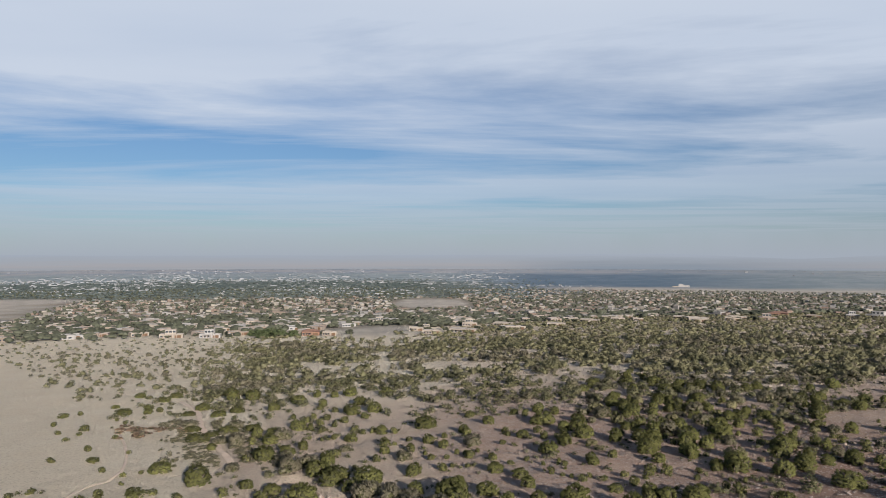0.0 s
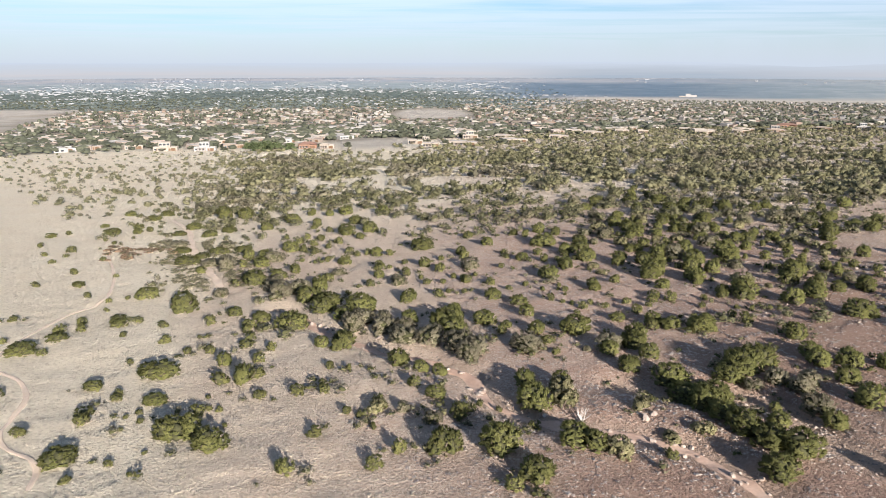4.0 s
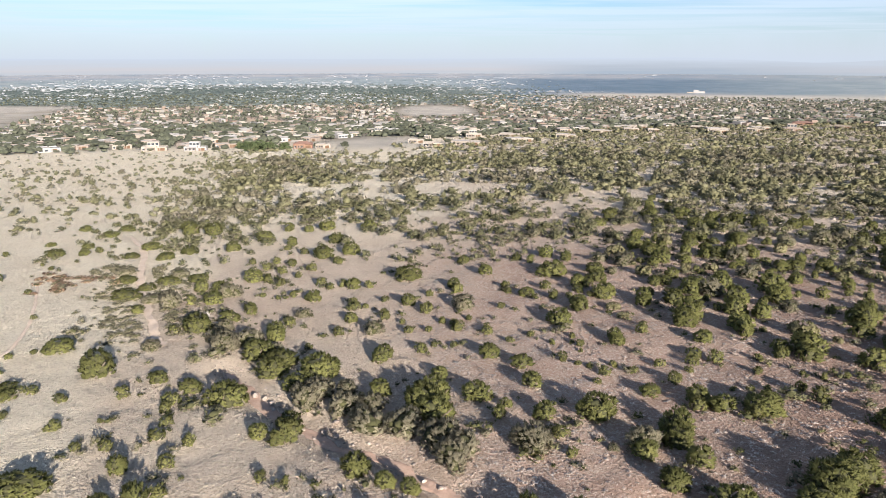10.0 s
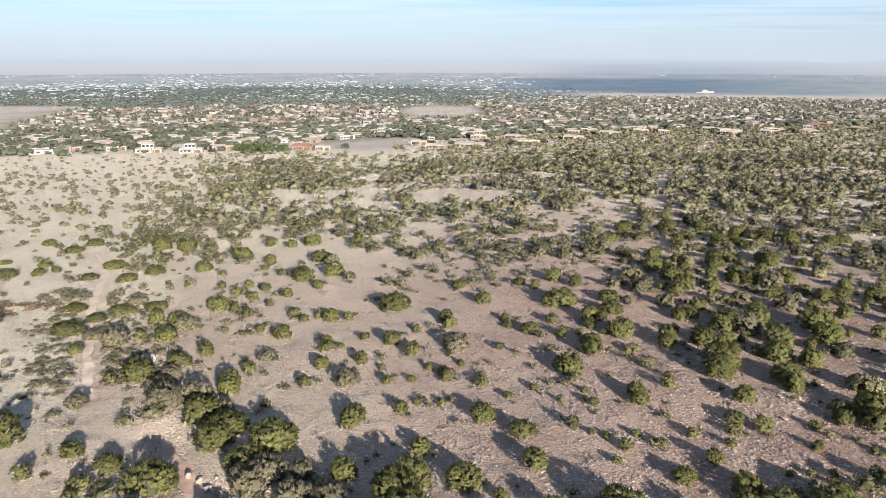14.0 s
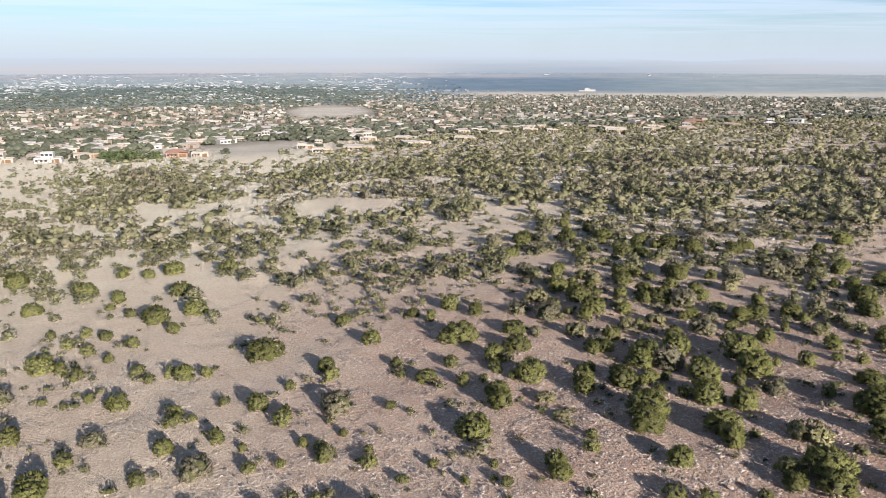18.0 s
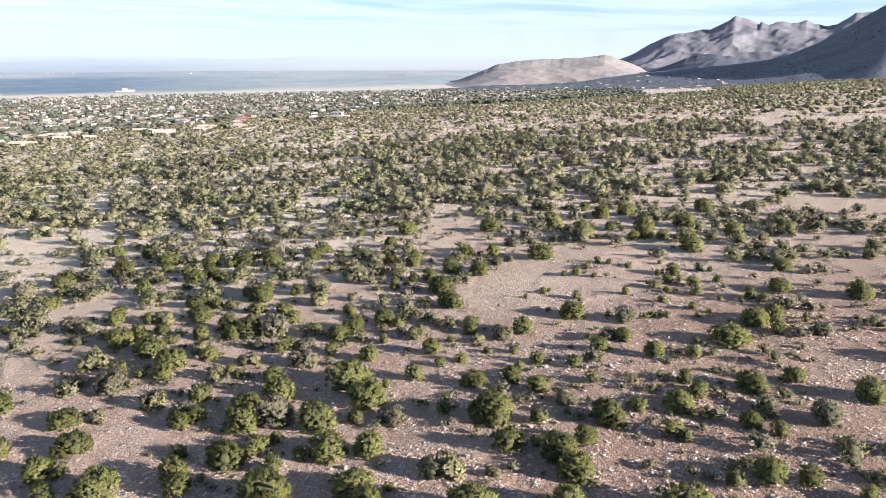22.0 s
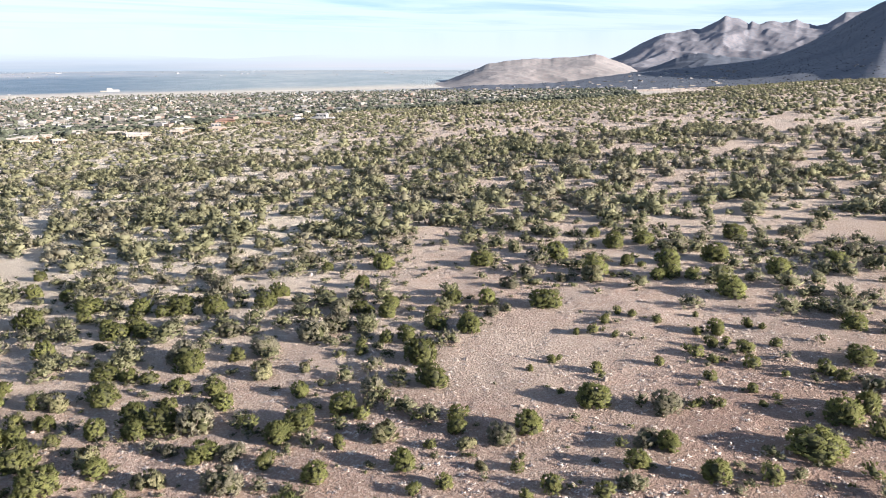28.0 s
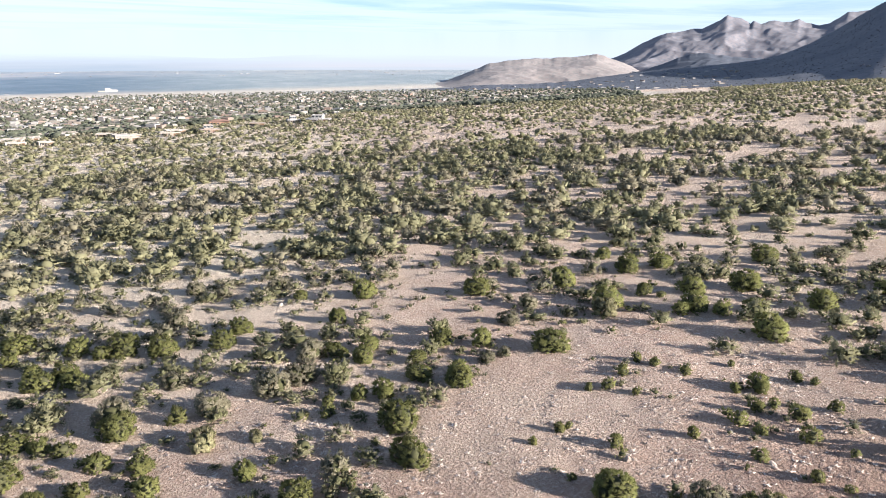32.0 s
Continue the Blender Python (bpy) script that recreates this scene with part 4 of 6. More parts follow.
SHRUBS_D = [
    (-8.6, 131.3, 1.4), (-27.6, 133.9, 1.2), (-25.0, 135.3, 1.6), (-30.7, 135.3, 1.1), (-19.5, 140.4, 1.5), (-21.5, 142.8, 1.9), (-29.6, 144.5, 1.0), (-32.3, 145.9, 2.0),
    (-30.4, 171.2, 1.9), (-35.3, 176.5, 1.7), (5.4, 45.9, 1.6), (20.9, 50.9, 1.1), (8.8, 58.1, 1.4), (0.9, 59.5, 1.8), (0.9, 60.5, 1.8), (5.4, 62.8, 0.8),
    (3.3, 63.5, 1.0), (14.2, 78.2, 1.4), (13.7, 81.8, 1.6), (7.6, 86.1, 2.0), (29.9, 88.3, 1.9), (8.6, 89.0, 1.5), (29.4, 95.2, 1.7), (20.2, 95.2, 0.9),
    (21.7, 97.8, 1.5), (32.3, 98.5, 1.1), (25.5, 98.8, 1.2), (20.4, 100.2, 1.0), (29.4, 100.7, 1.4),
]
SHRUBS_E = [
    (23.4, 100.8, 1.1), (19.0, 100.9, 1.0), (17.1, 102.6, 1.5), (20.2, 105.9, 0.7), (3.0, 109.0, 1.0), (0.2, 109.1, 0.8), (19.5, 109.2, 0.8), (16.8, 109.4, 1.0),
    (11.0, 110.6, 1.3), (20.0, 111.8, 1.0), (30.2, 112.5, 1.6), (8.0, 114.4, 1.6), (8.0, 117.1, 1.0), (3.2, 118.2, 1.8), (1.3, 119.6, 1.4), (20.3, 131.9, 2.2),
    (26.7, 132.0, 1.4), (23.1, 132.1, 1.3), (12.8, 136.1, 1.3), (4.0, 137.0, 2.2), (27.3, 137.4, 1.8), (19.8, 138.2, 1.9), (12.8, 139.8, 1.9), (19.4, 156.3, 2.1),
    (35.9, 62.1, 1.7), (35.6, 86.3, 1.8), (37.4, 87.2, 2.0), (44.0, 89.4, 2.1), (68.7, 90.5, 1.9),
]
SHRUBS_F = [
    (38.8, 91.4, 0.9), (43.2, 92.4, 1.4), (39.7, 92.9, 1.0), (37.7, 92.9, 0.9), (35.8, 93.0, 1.0), (47.8, 95.6, 1.1), (50.6, 96.0, 1.0), (46.0, 97.3, 0.9),
    (40.6, 97.7, 1.5), (33.7, 101.3, 1.6), (37.0, 102.0, 1.9), (42.6, 102.3, 1.4), (34.7, 103.6, 1.9), (47.0, 105.6, 2.2), (66.1, 110.2, 2.2), (47.6, 112.2, 1.0),
    (65.1, 115.7, 2.0), (61.0, 119.3, 2.0), (45.3, 122.9, 1.6), (42.2, 123.0, 2.2), (53.1, 124.7, 2.0), (45.0, 127.2, 1.5), (64.5, 128.3, 2.1), (69.2, 128.6, 1.5),
    (60.9, 129.2, 1.3), (36.9, 132.4, 1.9), (69.2, 140.1, 1.7), (62.8, 143.0, 2.2), (65.1, 151.0, 2.2),
]
SHRUBS_G = [
    (48.9, 163.4, 1.8), (50.3, 175.2, 2.0), (33.5, 189.0, 1.9), (45.9, 204.2, 2.0), (74.0, 81.7, 1.8), (80.0, 91.3, 1.8), (73.2, 99.1, 2.2), (105.3, 102.1, 2.2),
    (84.4, 103.7, 2.1), (75.3, 104.2, 2.0), (91.4, 106.4, 1.8), (116.0, 108.2, 2.1), (116.1, 110.3, 2.2), (77.4, 111.6, 1.7), (106.8, 112.0, 0.9), (104.0, 112.4, 1.0),
    (112.9, 113.5, 0.9), (106.6, 114.6, 1.5), (101.3, 115.7, 1.1), (79.7, 115.8, 1.7), (113.0, 117.4, 1.9), (120.2, 117.5, 1.4), (100.4, 117.8, 1.3), (106.9, 119.7, 1.4),
    (116.3, 119.9, 2.0), (77.6, 119.9, 1.8), (75.1, 120.8, 1.5), (125.6, 121.3, 1.1), (111.5, 121.4, 1.4),
]
SHRUBS_H = [
    (117.2, 122.5, 1.2), (125.4, 123.5, 1.7), (115.2, 123.7, 1.6), (111.8, 123.9, 1.7), (78.2, 124.3, 1.3), (106.7, 126.0, 1.4), (118.4, 127.2, 1.4), (71.6, 127.4, 1.8),
    (124.6, 130.4, 1.0), (118.8, 133.3, 1.3), (75.5, 133.4, 1.2), (111.0, 134.8, 1.2), (81.5, 135.4, 2.1), (100.3, 136.1, 0.9), (99.1, 136.5, 1.3), (95.4, 136.9, 1.0),
    (118.8, 137.0, 1.5), (110.2, 137.8, 1.8), (115.4, 139.3, 1.1), (108.5, 139.4, 1.1), (118.4, 139.5, 1.5), (74.7, 143.5, 2.1), (141.4, 149.1, 1.4), (86.7, 159.2, 1.8),
    (73.7, 169.6, 2.3),
]
SAGE_A = [
    (-45.1, 129.9, 4.3), (-49.5, 133.5, 4.5), (-37.1, 136.5, 4.1), (-51.9, 151.8, 5.1), (-2.1, 58.6, 2.1), (-5.3, 61.7, 1.7), (-2.5, 83.5, 4.3), (-6.2, 84.6, 4.4),
    (-9.6, 88.6, 3.8), (-6.6, 88.7, 3.6), (-13.2, 93.2, 4.0), (-9.9, 93.4, 2.8), (-26.4, 110.6, 3.5), (-31.8, 113.1, 3.8), (-8.7, 115.7, 3.7), (-32.0, 118.0, 3.0),
    (-21.2, 124.1, 2.7), (2.5, 77.1, 4.0), (18.5, 79.3, 1.2), (1.1, 80.6, 4.2), (9.7, 81.5, 2.8), (40.0, 60.8, 3.3), (40.2, 65.3, 2.9),
]
SAGE_B = [
    (42.0, 66.9, 2.8), (35.7, 67.0, 2.1), (38.6, 67.9, 3.0), (56.2, 122.0, 3.3), (57.6, 142.6, 3.6), (33.8, 146.8, 2.1), (60.9, 146.8, 2.6), (57.0, 152.4, 1.7),
    (37.6, 153.8, 4.5), (61.4, 155.4, 4.2), (39.9, 174.9, 2.1), (68.9, 175.1, 5.2), (41.3, 212.0, 5.5), (85.5, 89.0, 3.5), (108.3, 97.4, 2.9), (71.7, 111.0, 2.7),
    (89.3, 117.6, 2.7), (97.2, 119.9, 3.6), (81.1, 128.7, 3.0), (109.6, 153.1, 2.0), (84.4, 167.4, 5.5), (89.0, 167.6, 4.1), (77.4, 169.1, 4.2),
]
RABBITBRUSH_A = [
    (-8.1, 61.9, 2.2), (16.0, 51.3, 2.8), (22.1, 55.1, 2.0), (25.7, 55.9, 2.0), (20.8, 61.2, 2.2), (12.8, 62.8, 2.8), (12.7, 65.3, 3.5), (29.5, 120.6, 1.9),
    (29.1, 125.2, 2.2), (55.6, 107.0, 1.4), (62.6, 107.6, 1.5), (52.6, 110.5, 3.5), (53.3, 148.3, 2.6), (85.1, 80.2, 2.3), (73.3, 97.7, 1.9), (83.6, 119.3, 0.8),
    (75.9, 126.9, 1.3), (77.7, 130.5, 1.9), (73.7, 138.0, 2.9), (77.5, 159.0, 1.7), (73.3, 162.4, 3.3),
]
JUNIPERS_K = [
    (-20.3, 99.7, 3.4), (-23.0, 113.1, 2.8), (-14.3, 98.9, 4.6), (-0.9, 89.1, 4.7), (-3.6, 73.4, 2.1), (-1.2, 72.7, 2.1), (25.1, 80.8, 3.5),
    (36.0, 71.2, 4.8), (37.1, 87.2, 3.8), (25.8, 110.2, 2.7), (38.9, 118.7, 4.7), (63.0, 114.1, 5.0), 
]
SAGE_C = [
    (-63.9, 154.6, 4.7), (-29.5, 109.4, 4.6), (-14.5, 91.5, 4.0), (-39.7, 109.2, 2.7), (3.5, 78.7, 3.8), (10.4, 80.1, 4.6), (21.4, 79.3, 3.6), (47.1, 131.5, 4.2),
]

SHRUBS_I = [
    (41.6, 155.3, 1.7), (40.0, 158.7, 2.4), (47.2, 171.2, 2.2), (50.5, 148.1, 1.5), (50.5, 145.6, 1.6), (62.7, 171.6, 2.4), (113.9, 138.5, 1.5), (85.2, 157.3, 1.7),
    (100.2, 130.7, 1.7), (92.9, 130.5, 1.1), (-39.7, 161.8, 1.7), (-35.3, 156.3, 1.8), (-34.7, 161.8, 2.1), (-30.7, 158.9, 2.0), (-31.4, 153.0, 1.9), (-25.6, 154.8, 1.9),
    (-27.0, 149.1, 1.7), (-17.5, 142.5, 1.7), (-12.6, 141.5, 1.8), (-29.4, 142.9, 2.0), (-13.2, 126.5, 2.1), (-11.5, 127.2, 1.2), (-3.7, 115.0, 1.5), (-1.3, 125.3, 2.2),
    (-1.0, 134.5, 1.5), (3.9, 116.2, 2.2), (5.6, 121.3, 1.2), (10.8, 126.2, 1.4), (14.4, 113.0, 1.2), (20.4, 108.0, 1.3), (31.1, 115.2, 1.2),
]
SAGE_D = [
    (41.0, 140.8, 2.9), (41.1, 181.6, 3.8), (106.8, 153.6, 2.6), (106.7, 203.5, 4.0), (77.3, 178.5, 3.4), (118.8, 160.1, 3.2), (93.3, 172.8, 3.8), (87.1, 200.1, 4.4),
    (96.1, 213.0, 3.7), (125.2, 162.1, 3.1), (126.2, 155.2, 2.5), (5.0, 127.4, 3.9),
]
RABBITBRUSH_B = [
    (38.3, 163.4, 3.6), (52.1, 173.0, 3.3), (50.7, 157.6, 2.8), (48.0, 147.8, 2.7), (39.5, 145.3, 2.9), (129.3, 151.3, 4.4),
]
JUNIPERS_L = [
    (44.0, 142.9, 2.9), (46.8, 136.8, 3.3), (48.6, 183.4, 2.6), (146.2, 146.6, 4.4), (150.4, 160.8, 4.4), (155.3, 156.9, 4.0), (168.5, 144.8, 4.4), (101.4, 160.9, 2.5),
    (97.1, 166.3, 2.8), (154.7, 168.4, 3.2), (57.3, 162.2, 3.0), (110.5, 158.0, 3.0), (95.9, 171.0, 3.0), (69.0, 189.3, 3.2), (65.5, 191.5, 3.6), (91.7, 188.6, 3.7),
    (105.5, 194.3, 2.8), (113.3, 187.1, 4.3), (125.4, 173.2, 4.4), (137.7, 164.9, 4.3), (141.2, 151.8, 2.7),
]

rng = np.random.default_rng(5)
JUNIPER_KINDS = plant_kinds("juniper", [crown(rng, 2 + i % 2, 120, 14, 0.08, 1.0, spread=0.085, upright=1.0, slim=0.27) for i in range(6)] + [crown(rng, 5 + i % 4, 200, 14, 0.06, 0.95, spread=0.07, upright=1.0, slim=0.27) for i in range(6)], JUNIPER)
SHRUB_KINDS = plant_kinds("green_shrub", [crown(rng, 1 + i % 3, 60, 11, 0.10, 1.0, spread=0.1, upright=1.1, slim=0.26) for i in range(8)], SHRUB)
SAGE_KINDS = plant_kinds("sagebrush", [crown(rng, 5 + i % 3, 150, 14, 0.06, 0.9, upright=1.2, spread=0.085, slim=0.26) for i in range(5)], SAGE)
PALE_KINDS = plant_kinds("rabbitbrush", [crown(rng, 3, 90, 14, 0.075, 0.85, upright=1.6, spread=0.1) for i in range(3)], PALE)


def juniper_label(w, x, y):
    if hillside(np.array(x), np.array(y)) > 0.3:
        return "low spreading juniper bush on the straw-coloured hillside" if w > 3 else "rounded olive juniper on the straw-coloured hillside"
    if from_line(np.array(x), np.array(y), WASH) < 8:
        return "dense olive-green juniper beside the sandy wash"
    return "large lumpy olive-green juniper on pink gravelly soil" if w > 3 else "rounded olive-green juniper on pink gravelly soil"


plant_out(JUNIPER_KINDS, JUNIPERS_A + JUNIPERS_B + JUNIPERS_C + JUNIPERS_D + JUNIPERS_E + JUNIPERS_F + JUNIPERS_G + JUNIPERS_H + JUNIPERS_K + JUNIPERS_L, juniper_label, "juniper", "junipers on the slope", 61, sized=True)
plant_out(SHRUB_KINDS, SHRUBS_A + SHRUBS_B + SHRUBS_C + SHRUBS_D + SHRUBS_E + SHRUBS_F + SHRUBS_G + SHRUBS_H + SHRUBS_I, lambda w, x, y: "small rounded yellow-green shrub in dry grass" if w < 1.4 else "medium olive-green shrub in dry grass", "shrub", "small shrubs on the slope", 62, (0.72, 0.95))
plant_out(SAGE_KINDS, SAGE_A + SAGE_B + SAGE_C + SAGE_D, lambda w, x, y: "grey-green sagebrush with twiggy feathery branches", "sagebrush", "grey sagebrush", 63, (0.65, 0.9))
plant_out(PALE_KINDS, RABBITBRUSH_A + RABBITBRUSH_B, lambda w, x, y: "pale yellowish rabbitbrush with upright stems", "rabbitbrush", "pale rabbitbrush", 64, (0.6, 0.85))


def tile(templates, places, sizes, talls, seed, sink=0.05, slots=None, outs=None, uneven=0.3):
    """Many plants in one mesh: each a turned and scaled template."""
    r = np.random.default_rng(seed)
    which = r.integers(len(templates), size=len(places))
    turn = r.random(len(places)) * 6.283
    verts, faces, count = [], [], 0
    z = land(places[:, 0], places[:, 1]) - sink
    for k, (tv, tf, *cut) in enumerate(templates):
        sel = np.nonzero(which == k)[0]
        if not len(sel):
            continue
        c, s = np.cos(turn[sel])[:, None], np.sin(turn[sel])[:, None]
        w, h = sizes[sel][:, None], talls[sel][:, None]
        longer = 0.85 + uneven * r.random((len(sel), 1))
        v = np.stack([(tv[None, :, 0] * longer * c - tv[None, :, 1] * s) * w + places[sel, 0:1], (tv[None, :, 0] * longer * s + tv[None, :, 1] * c) * w + places[sel, 1:2], tv[None, :, 2] * h + z[sel][:, None]], -1)
        verts.append(v.reshape(-1, 3))
        faces.append((tf[None] + (np.arange(len(sel)) * len(tv))[:, None, None] + count).reshape(-1, tf.shape[1]))
        if cut and slots is not None:
            slots.append(np.tile(np.arange(len(tf)) >= cut[0], len(sel)).astype(np.int32))
        if len(cut) > 1 and outs is not None:
            q = cut[1]
            outs.append(np.stack([q[None, :, 0] * c - q[None, :, 1] * s, q[None, :, 0] * s + q[None, :, 1] * c, np.repeat(q[None, :, 2], len(sel), 0)], -1).reshape(-1, 3))
        count += len(sel) * len(tv)
    return np.concatenate(verts), np.concatenate(faces)


PLACED = np.array([(x, y, w) for x, y, w in JUNIPERS_A + JUNIPERS_B + JUNIPERS_C + JUNIPERS_D + JUNIPERS_E + JUNIPERS_F + JUNIPERS_G + JUNIPERS_H + SHRUBS_A + SHRUBS_B + SHRUBS_C + SHRUBS_D + SHRUBS_E + SHRUBS_F + SHRUBS_G + SHRUBS_H + SAGE_A + SAGE_B + RABBITBRUSH_A + JUNIPERS_K + SAGE_C + SHRUBS_I + SAGE_D + RABBITBRUSH_B + JUNIPERS_L])


def scatter_scrub():
    """Scrub beyond the bushes that stand singly: dense to the right, thin on the open hillside."""
    r = np.random.default_rng(77)
    tiers = (("scrub", 66, 215, 0.10, 0), ("far_scrub", 215, 420, 0.085, 1), ("distant_scrub", 420, 1250, 0.034, 2))
    detail = (
        [whole(crown(r, 2 + i % 3, 38, 7, 0.098, 1.0, spread=0.11, heart=1, fill=0.95, upright=1.1, slim=0.32)) for i in range(10)],
        [whole(crown(r, 2 + i % 3, 25, 3, 0.15, 1.0, spread=0.13, heart=1, fill=1.2, upright=0.6, slim=0.36)) for i in range(8)],
        [whole(crown(r, 1 + i % 3, 7, 2, 0.2, 0.9, spread=0.16, heart=1, fill=1.3)) for i in range(6)],
    )
    for name, near, far, density, tier in tiers:
        area = math.pi * (far**2 - near**2) * 116 / 360
        n = int(area * density)
        rad = np.sqrt(r.random(n) * (far**2 - near**2) + near**2)
        az = np.radians(-37 + 116 * r.random(n))
        x, y = 10 + rad * np.sin(az), 30 + rad * np.cos(az)
        deg = np.degrees(np.arctan2(x, y))
        hill = hillside(x, y)
        thicket = np.exp(-((from_line(x, y, THICKET) / 14) ** 2))
        bunch = drift(x, y, 16, 51, 2) + 0.6 * drift(x, y, 48, 53, 1)
        right = np.clip((deg + 2) / 14, 0, 1) * np.clip((36 - deg) / 18, 0.45, 1)
        chance = (0.36 + (1.1 if tier == 0 else 0.75) * bunch + 0.38 * right) * (1 - 0.93 * hill) + 0.22 * hill + 0.65 * thicket
        chance = np.where((rad > 960) & (rad < 1250) & (deg > 44) & (deg < 61), 0, chance)
        edge = 545 + 10 * np.clip(deg + 8, 0, 80) + 50 * drift(x, y, 90, 31)
        chance = np.where((rad > edge) & (deg < 52) | (rad > 980) & (deg < 47), 0, chance)
        chance = np.where(np.hypot((x + 60) / 60, (y - 610) / 110) < 1, chance * 0.15, chance)
        size = (1.4 + 2.5 * r.random(n) ** 1.5 if tier == 0 else 1.7 + 3.2 * r.random(n) ** 1.5) * (1 - 0.33 * hill) * (1.0 if tier < 2 else 1.15)
        keep = r.random(n) < chance
        # where bushes are set singly, only gaps are filled, and thinly
        inside = (deg < 30) & (np.hypot(x, y) < 182) | (deg >= 30) & (np.hypot(x - 20, y - 60) < 128)
        gap = np.ones(n, bool)
        if tier == 0:
            for i in np.nonzero(keep)[0]:
                gap[i] = np.min(np.hypot(PLACED[:, 0] - x[i], PLACED[:, 1] - y[i]) - PLACED[:, 2] * 0.5) > size[i] * 0.6
            gap &= from_line(x, y, TRAIL) > 2.6
            gap &= from_line(x, y, WASH) > 3
            open_ground = (np.hypot((x - 108) / 30, (y - 128) / 22) < 1) | (np.hypot((x - 15) / 42, (y - 122) / 36) < 1) | (x < -2) & (y < 98)
            thin = np.where(open_ground, 0.04, np.where((x > 25) & (y < 78) | (x > 75) & (y < 118), 0.95, np.where((deg > 12) & (np.hypot(x, y) > 70), 0.85, 0.42)))
            banks = np.minimum(from_line(x, y, WASH), from_line(x, y, GULLY))
            beside = from_line(x, y, TRAIL)
            mats = (beside > 2.2) & (beside < 9) & (y < 150) & (y > 104)
            keep |= mats
            keep |= (banks > 3) & (banks < 8) & (r.random(n) < 0.8)
            thin = np.where((banks < 8) | mats, 0.95, thin)
            keep &= gap & (~inside | (r.random(n) < thin))
            size = np.where(inside, size * 0.75, size)
        x, y, size = x[keep], y[keep], size[keep]
        if tier == 0:
            size = np.where(mats[keep], size * 0.8, size)
        grey = drift(x, y, 18, 71) + 0.5 * r.random(len(x)) + (0.9 * mats[keep] if tier == 0 else 0) > 0.45
        if tier == 0:
            # low grey mats on both sides of the trail
            m = 650
            k = r.integers(2, len(TRAIL) - 1, size=m)
            p = np.array(TRAIL)[k] + (np.array(TRAIL)[k - 1] - np.array(TRAIL)[k]) * r.random((m, 1)) + r.normal(size=(m, 2)) * (5.0, 3.0)
            p = p[(from_line(p[:, 0], p[:, 1], TRAIL) > 2.1) & (from_line(p[:, 0], p[:, 1], WASH) > 2.5) & (p[:, 1] < 160)]
            x, y = np.concatenate([x, p[:, 0]]), np.concatenate([y, p[:, 1]])
            size, grey = np.concatenate([size, 0.8 + 0.9 * r.random(len(p))]), np.concatenate([grey, np.full(len(p), True)])
        high = size * np.where((from_line(x, y, TRAIL) < 9) & (y < 150), 0.55, 1.0)
        for sel, material, tag, words in ((~grey, SCRUB, name, "dense olive-green desert scrub covering the slope"), (grey, SAGE, "grey_" + name, "grey-green sage scrub among the junipers")):
            slots, outs = [], []
            v, f = tile(detail[tier], np.stack([x[sel], y[sel]], -1), size[sel] * 1.1, high[sel] * (0.55 + 0.33 * r.random(sel.sum())), 80 + tier, slots=slots, outs=outs, uneven=0.5)
            me = mesh_from(tag, v, f, material, normals=np.concatenate(outs))
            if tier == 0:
                me.materials.append(CORE_SHADE)
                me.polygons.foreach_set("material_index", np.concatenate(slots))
            tagged(new(tag, me), words, "scrub", kind="stuff")


scatter_scrub()


def scatter_undergrowth():
    """Small low shrubs that crowd round the larger bushes and fill the gaps between them."""
    r = np.random.default_rng(171)
    templates = [whole(crown(r, 1 + i % 2, 15, 5, 0.15, 0.9, spread=0.15, heart=1, fill=1.0, upright=1.1, slim=0.28)) for i in range(8)]
    n = 4200
    round_bush = PLACED[r.integers(len(PLACED), size=n)]
    a, d = r.random(n) * 6.283, 0.55 + 0.9 * r.random(n)
    x = np.where(r.random(n) < 0.5, round_bush[:, 0] + np.cos(a) * (round_bush[:, 2] * d + 0.5), -10 + 150 * r.random(n))
    y = np.where(x == round_bush[:, 0] + np.cos(a) * (round_bush[:, 2] * d + 0.5), round_bush[:, 1] + np.sin(a) * (round_bush[:, 2] * d + 0.5), 60 + 190 * r.random(n))
    hill = hillside(x, y)
    sparse = (np.hypot((x - 108) / 30, (y - 128) / 22) < 1) | (np.hypot((x - 15) / 42, (y - 122) / 36) < 1)
    keep = (r.random(n) < (0.55 + 0.8 * drift(x, y, 12, 55)) * np.where(sparse, 0.3, 1.0) * (1 - hill)) & (from_line(x, y, TRAIL) > 2) & (from_line(x, y, WASH) > 1.8) & (from_line(x, y, FOOTPATH) > 1.2)
    x, y = x[keep], y[keep]
    size = 0.55 + 0.95 * r.random(len(x)) ** 1.6
    kind = r.integers(3, size=len(x))
    for k, (name, material, words) in enumerate((("grey_undergrowth", SAGE, "small grey-green shrubs crowding round the junipers"), ("green_undergrowth", SHRUB, "small yellow-green shrubs between larger bushes"), ("dry_undergrowth", PALE, "small pale dry shrubs between larger bushes"))):
        sel, slots, outs = kind == k, [], []
        v, f = tile(templates, np.stack([x[sel], y[sel]], -1), size[sel] * 1.15, size[sel] * (0.6 + 0.3 * r.random(sel.sum())), 172 + k, slots=slots, outs=outs, uneven=0.4)
        me = mesh_from(name, v, f, material, normals=np.concatenate(outs))
        me.materials.append(CORE_SHADE)
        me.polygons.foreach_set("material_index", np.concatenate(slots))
        tagged(new(name, me), words, "shrubs", kind="stuff")


scatter_undergrowth()


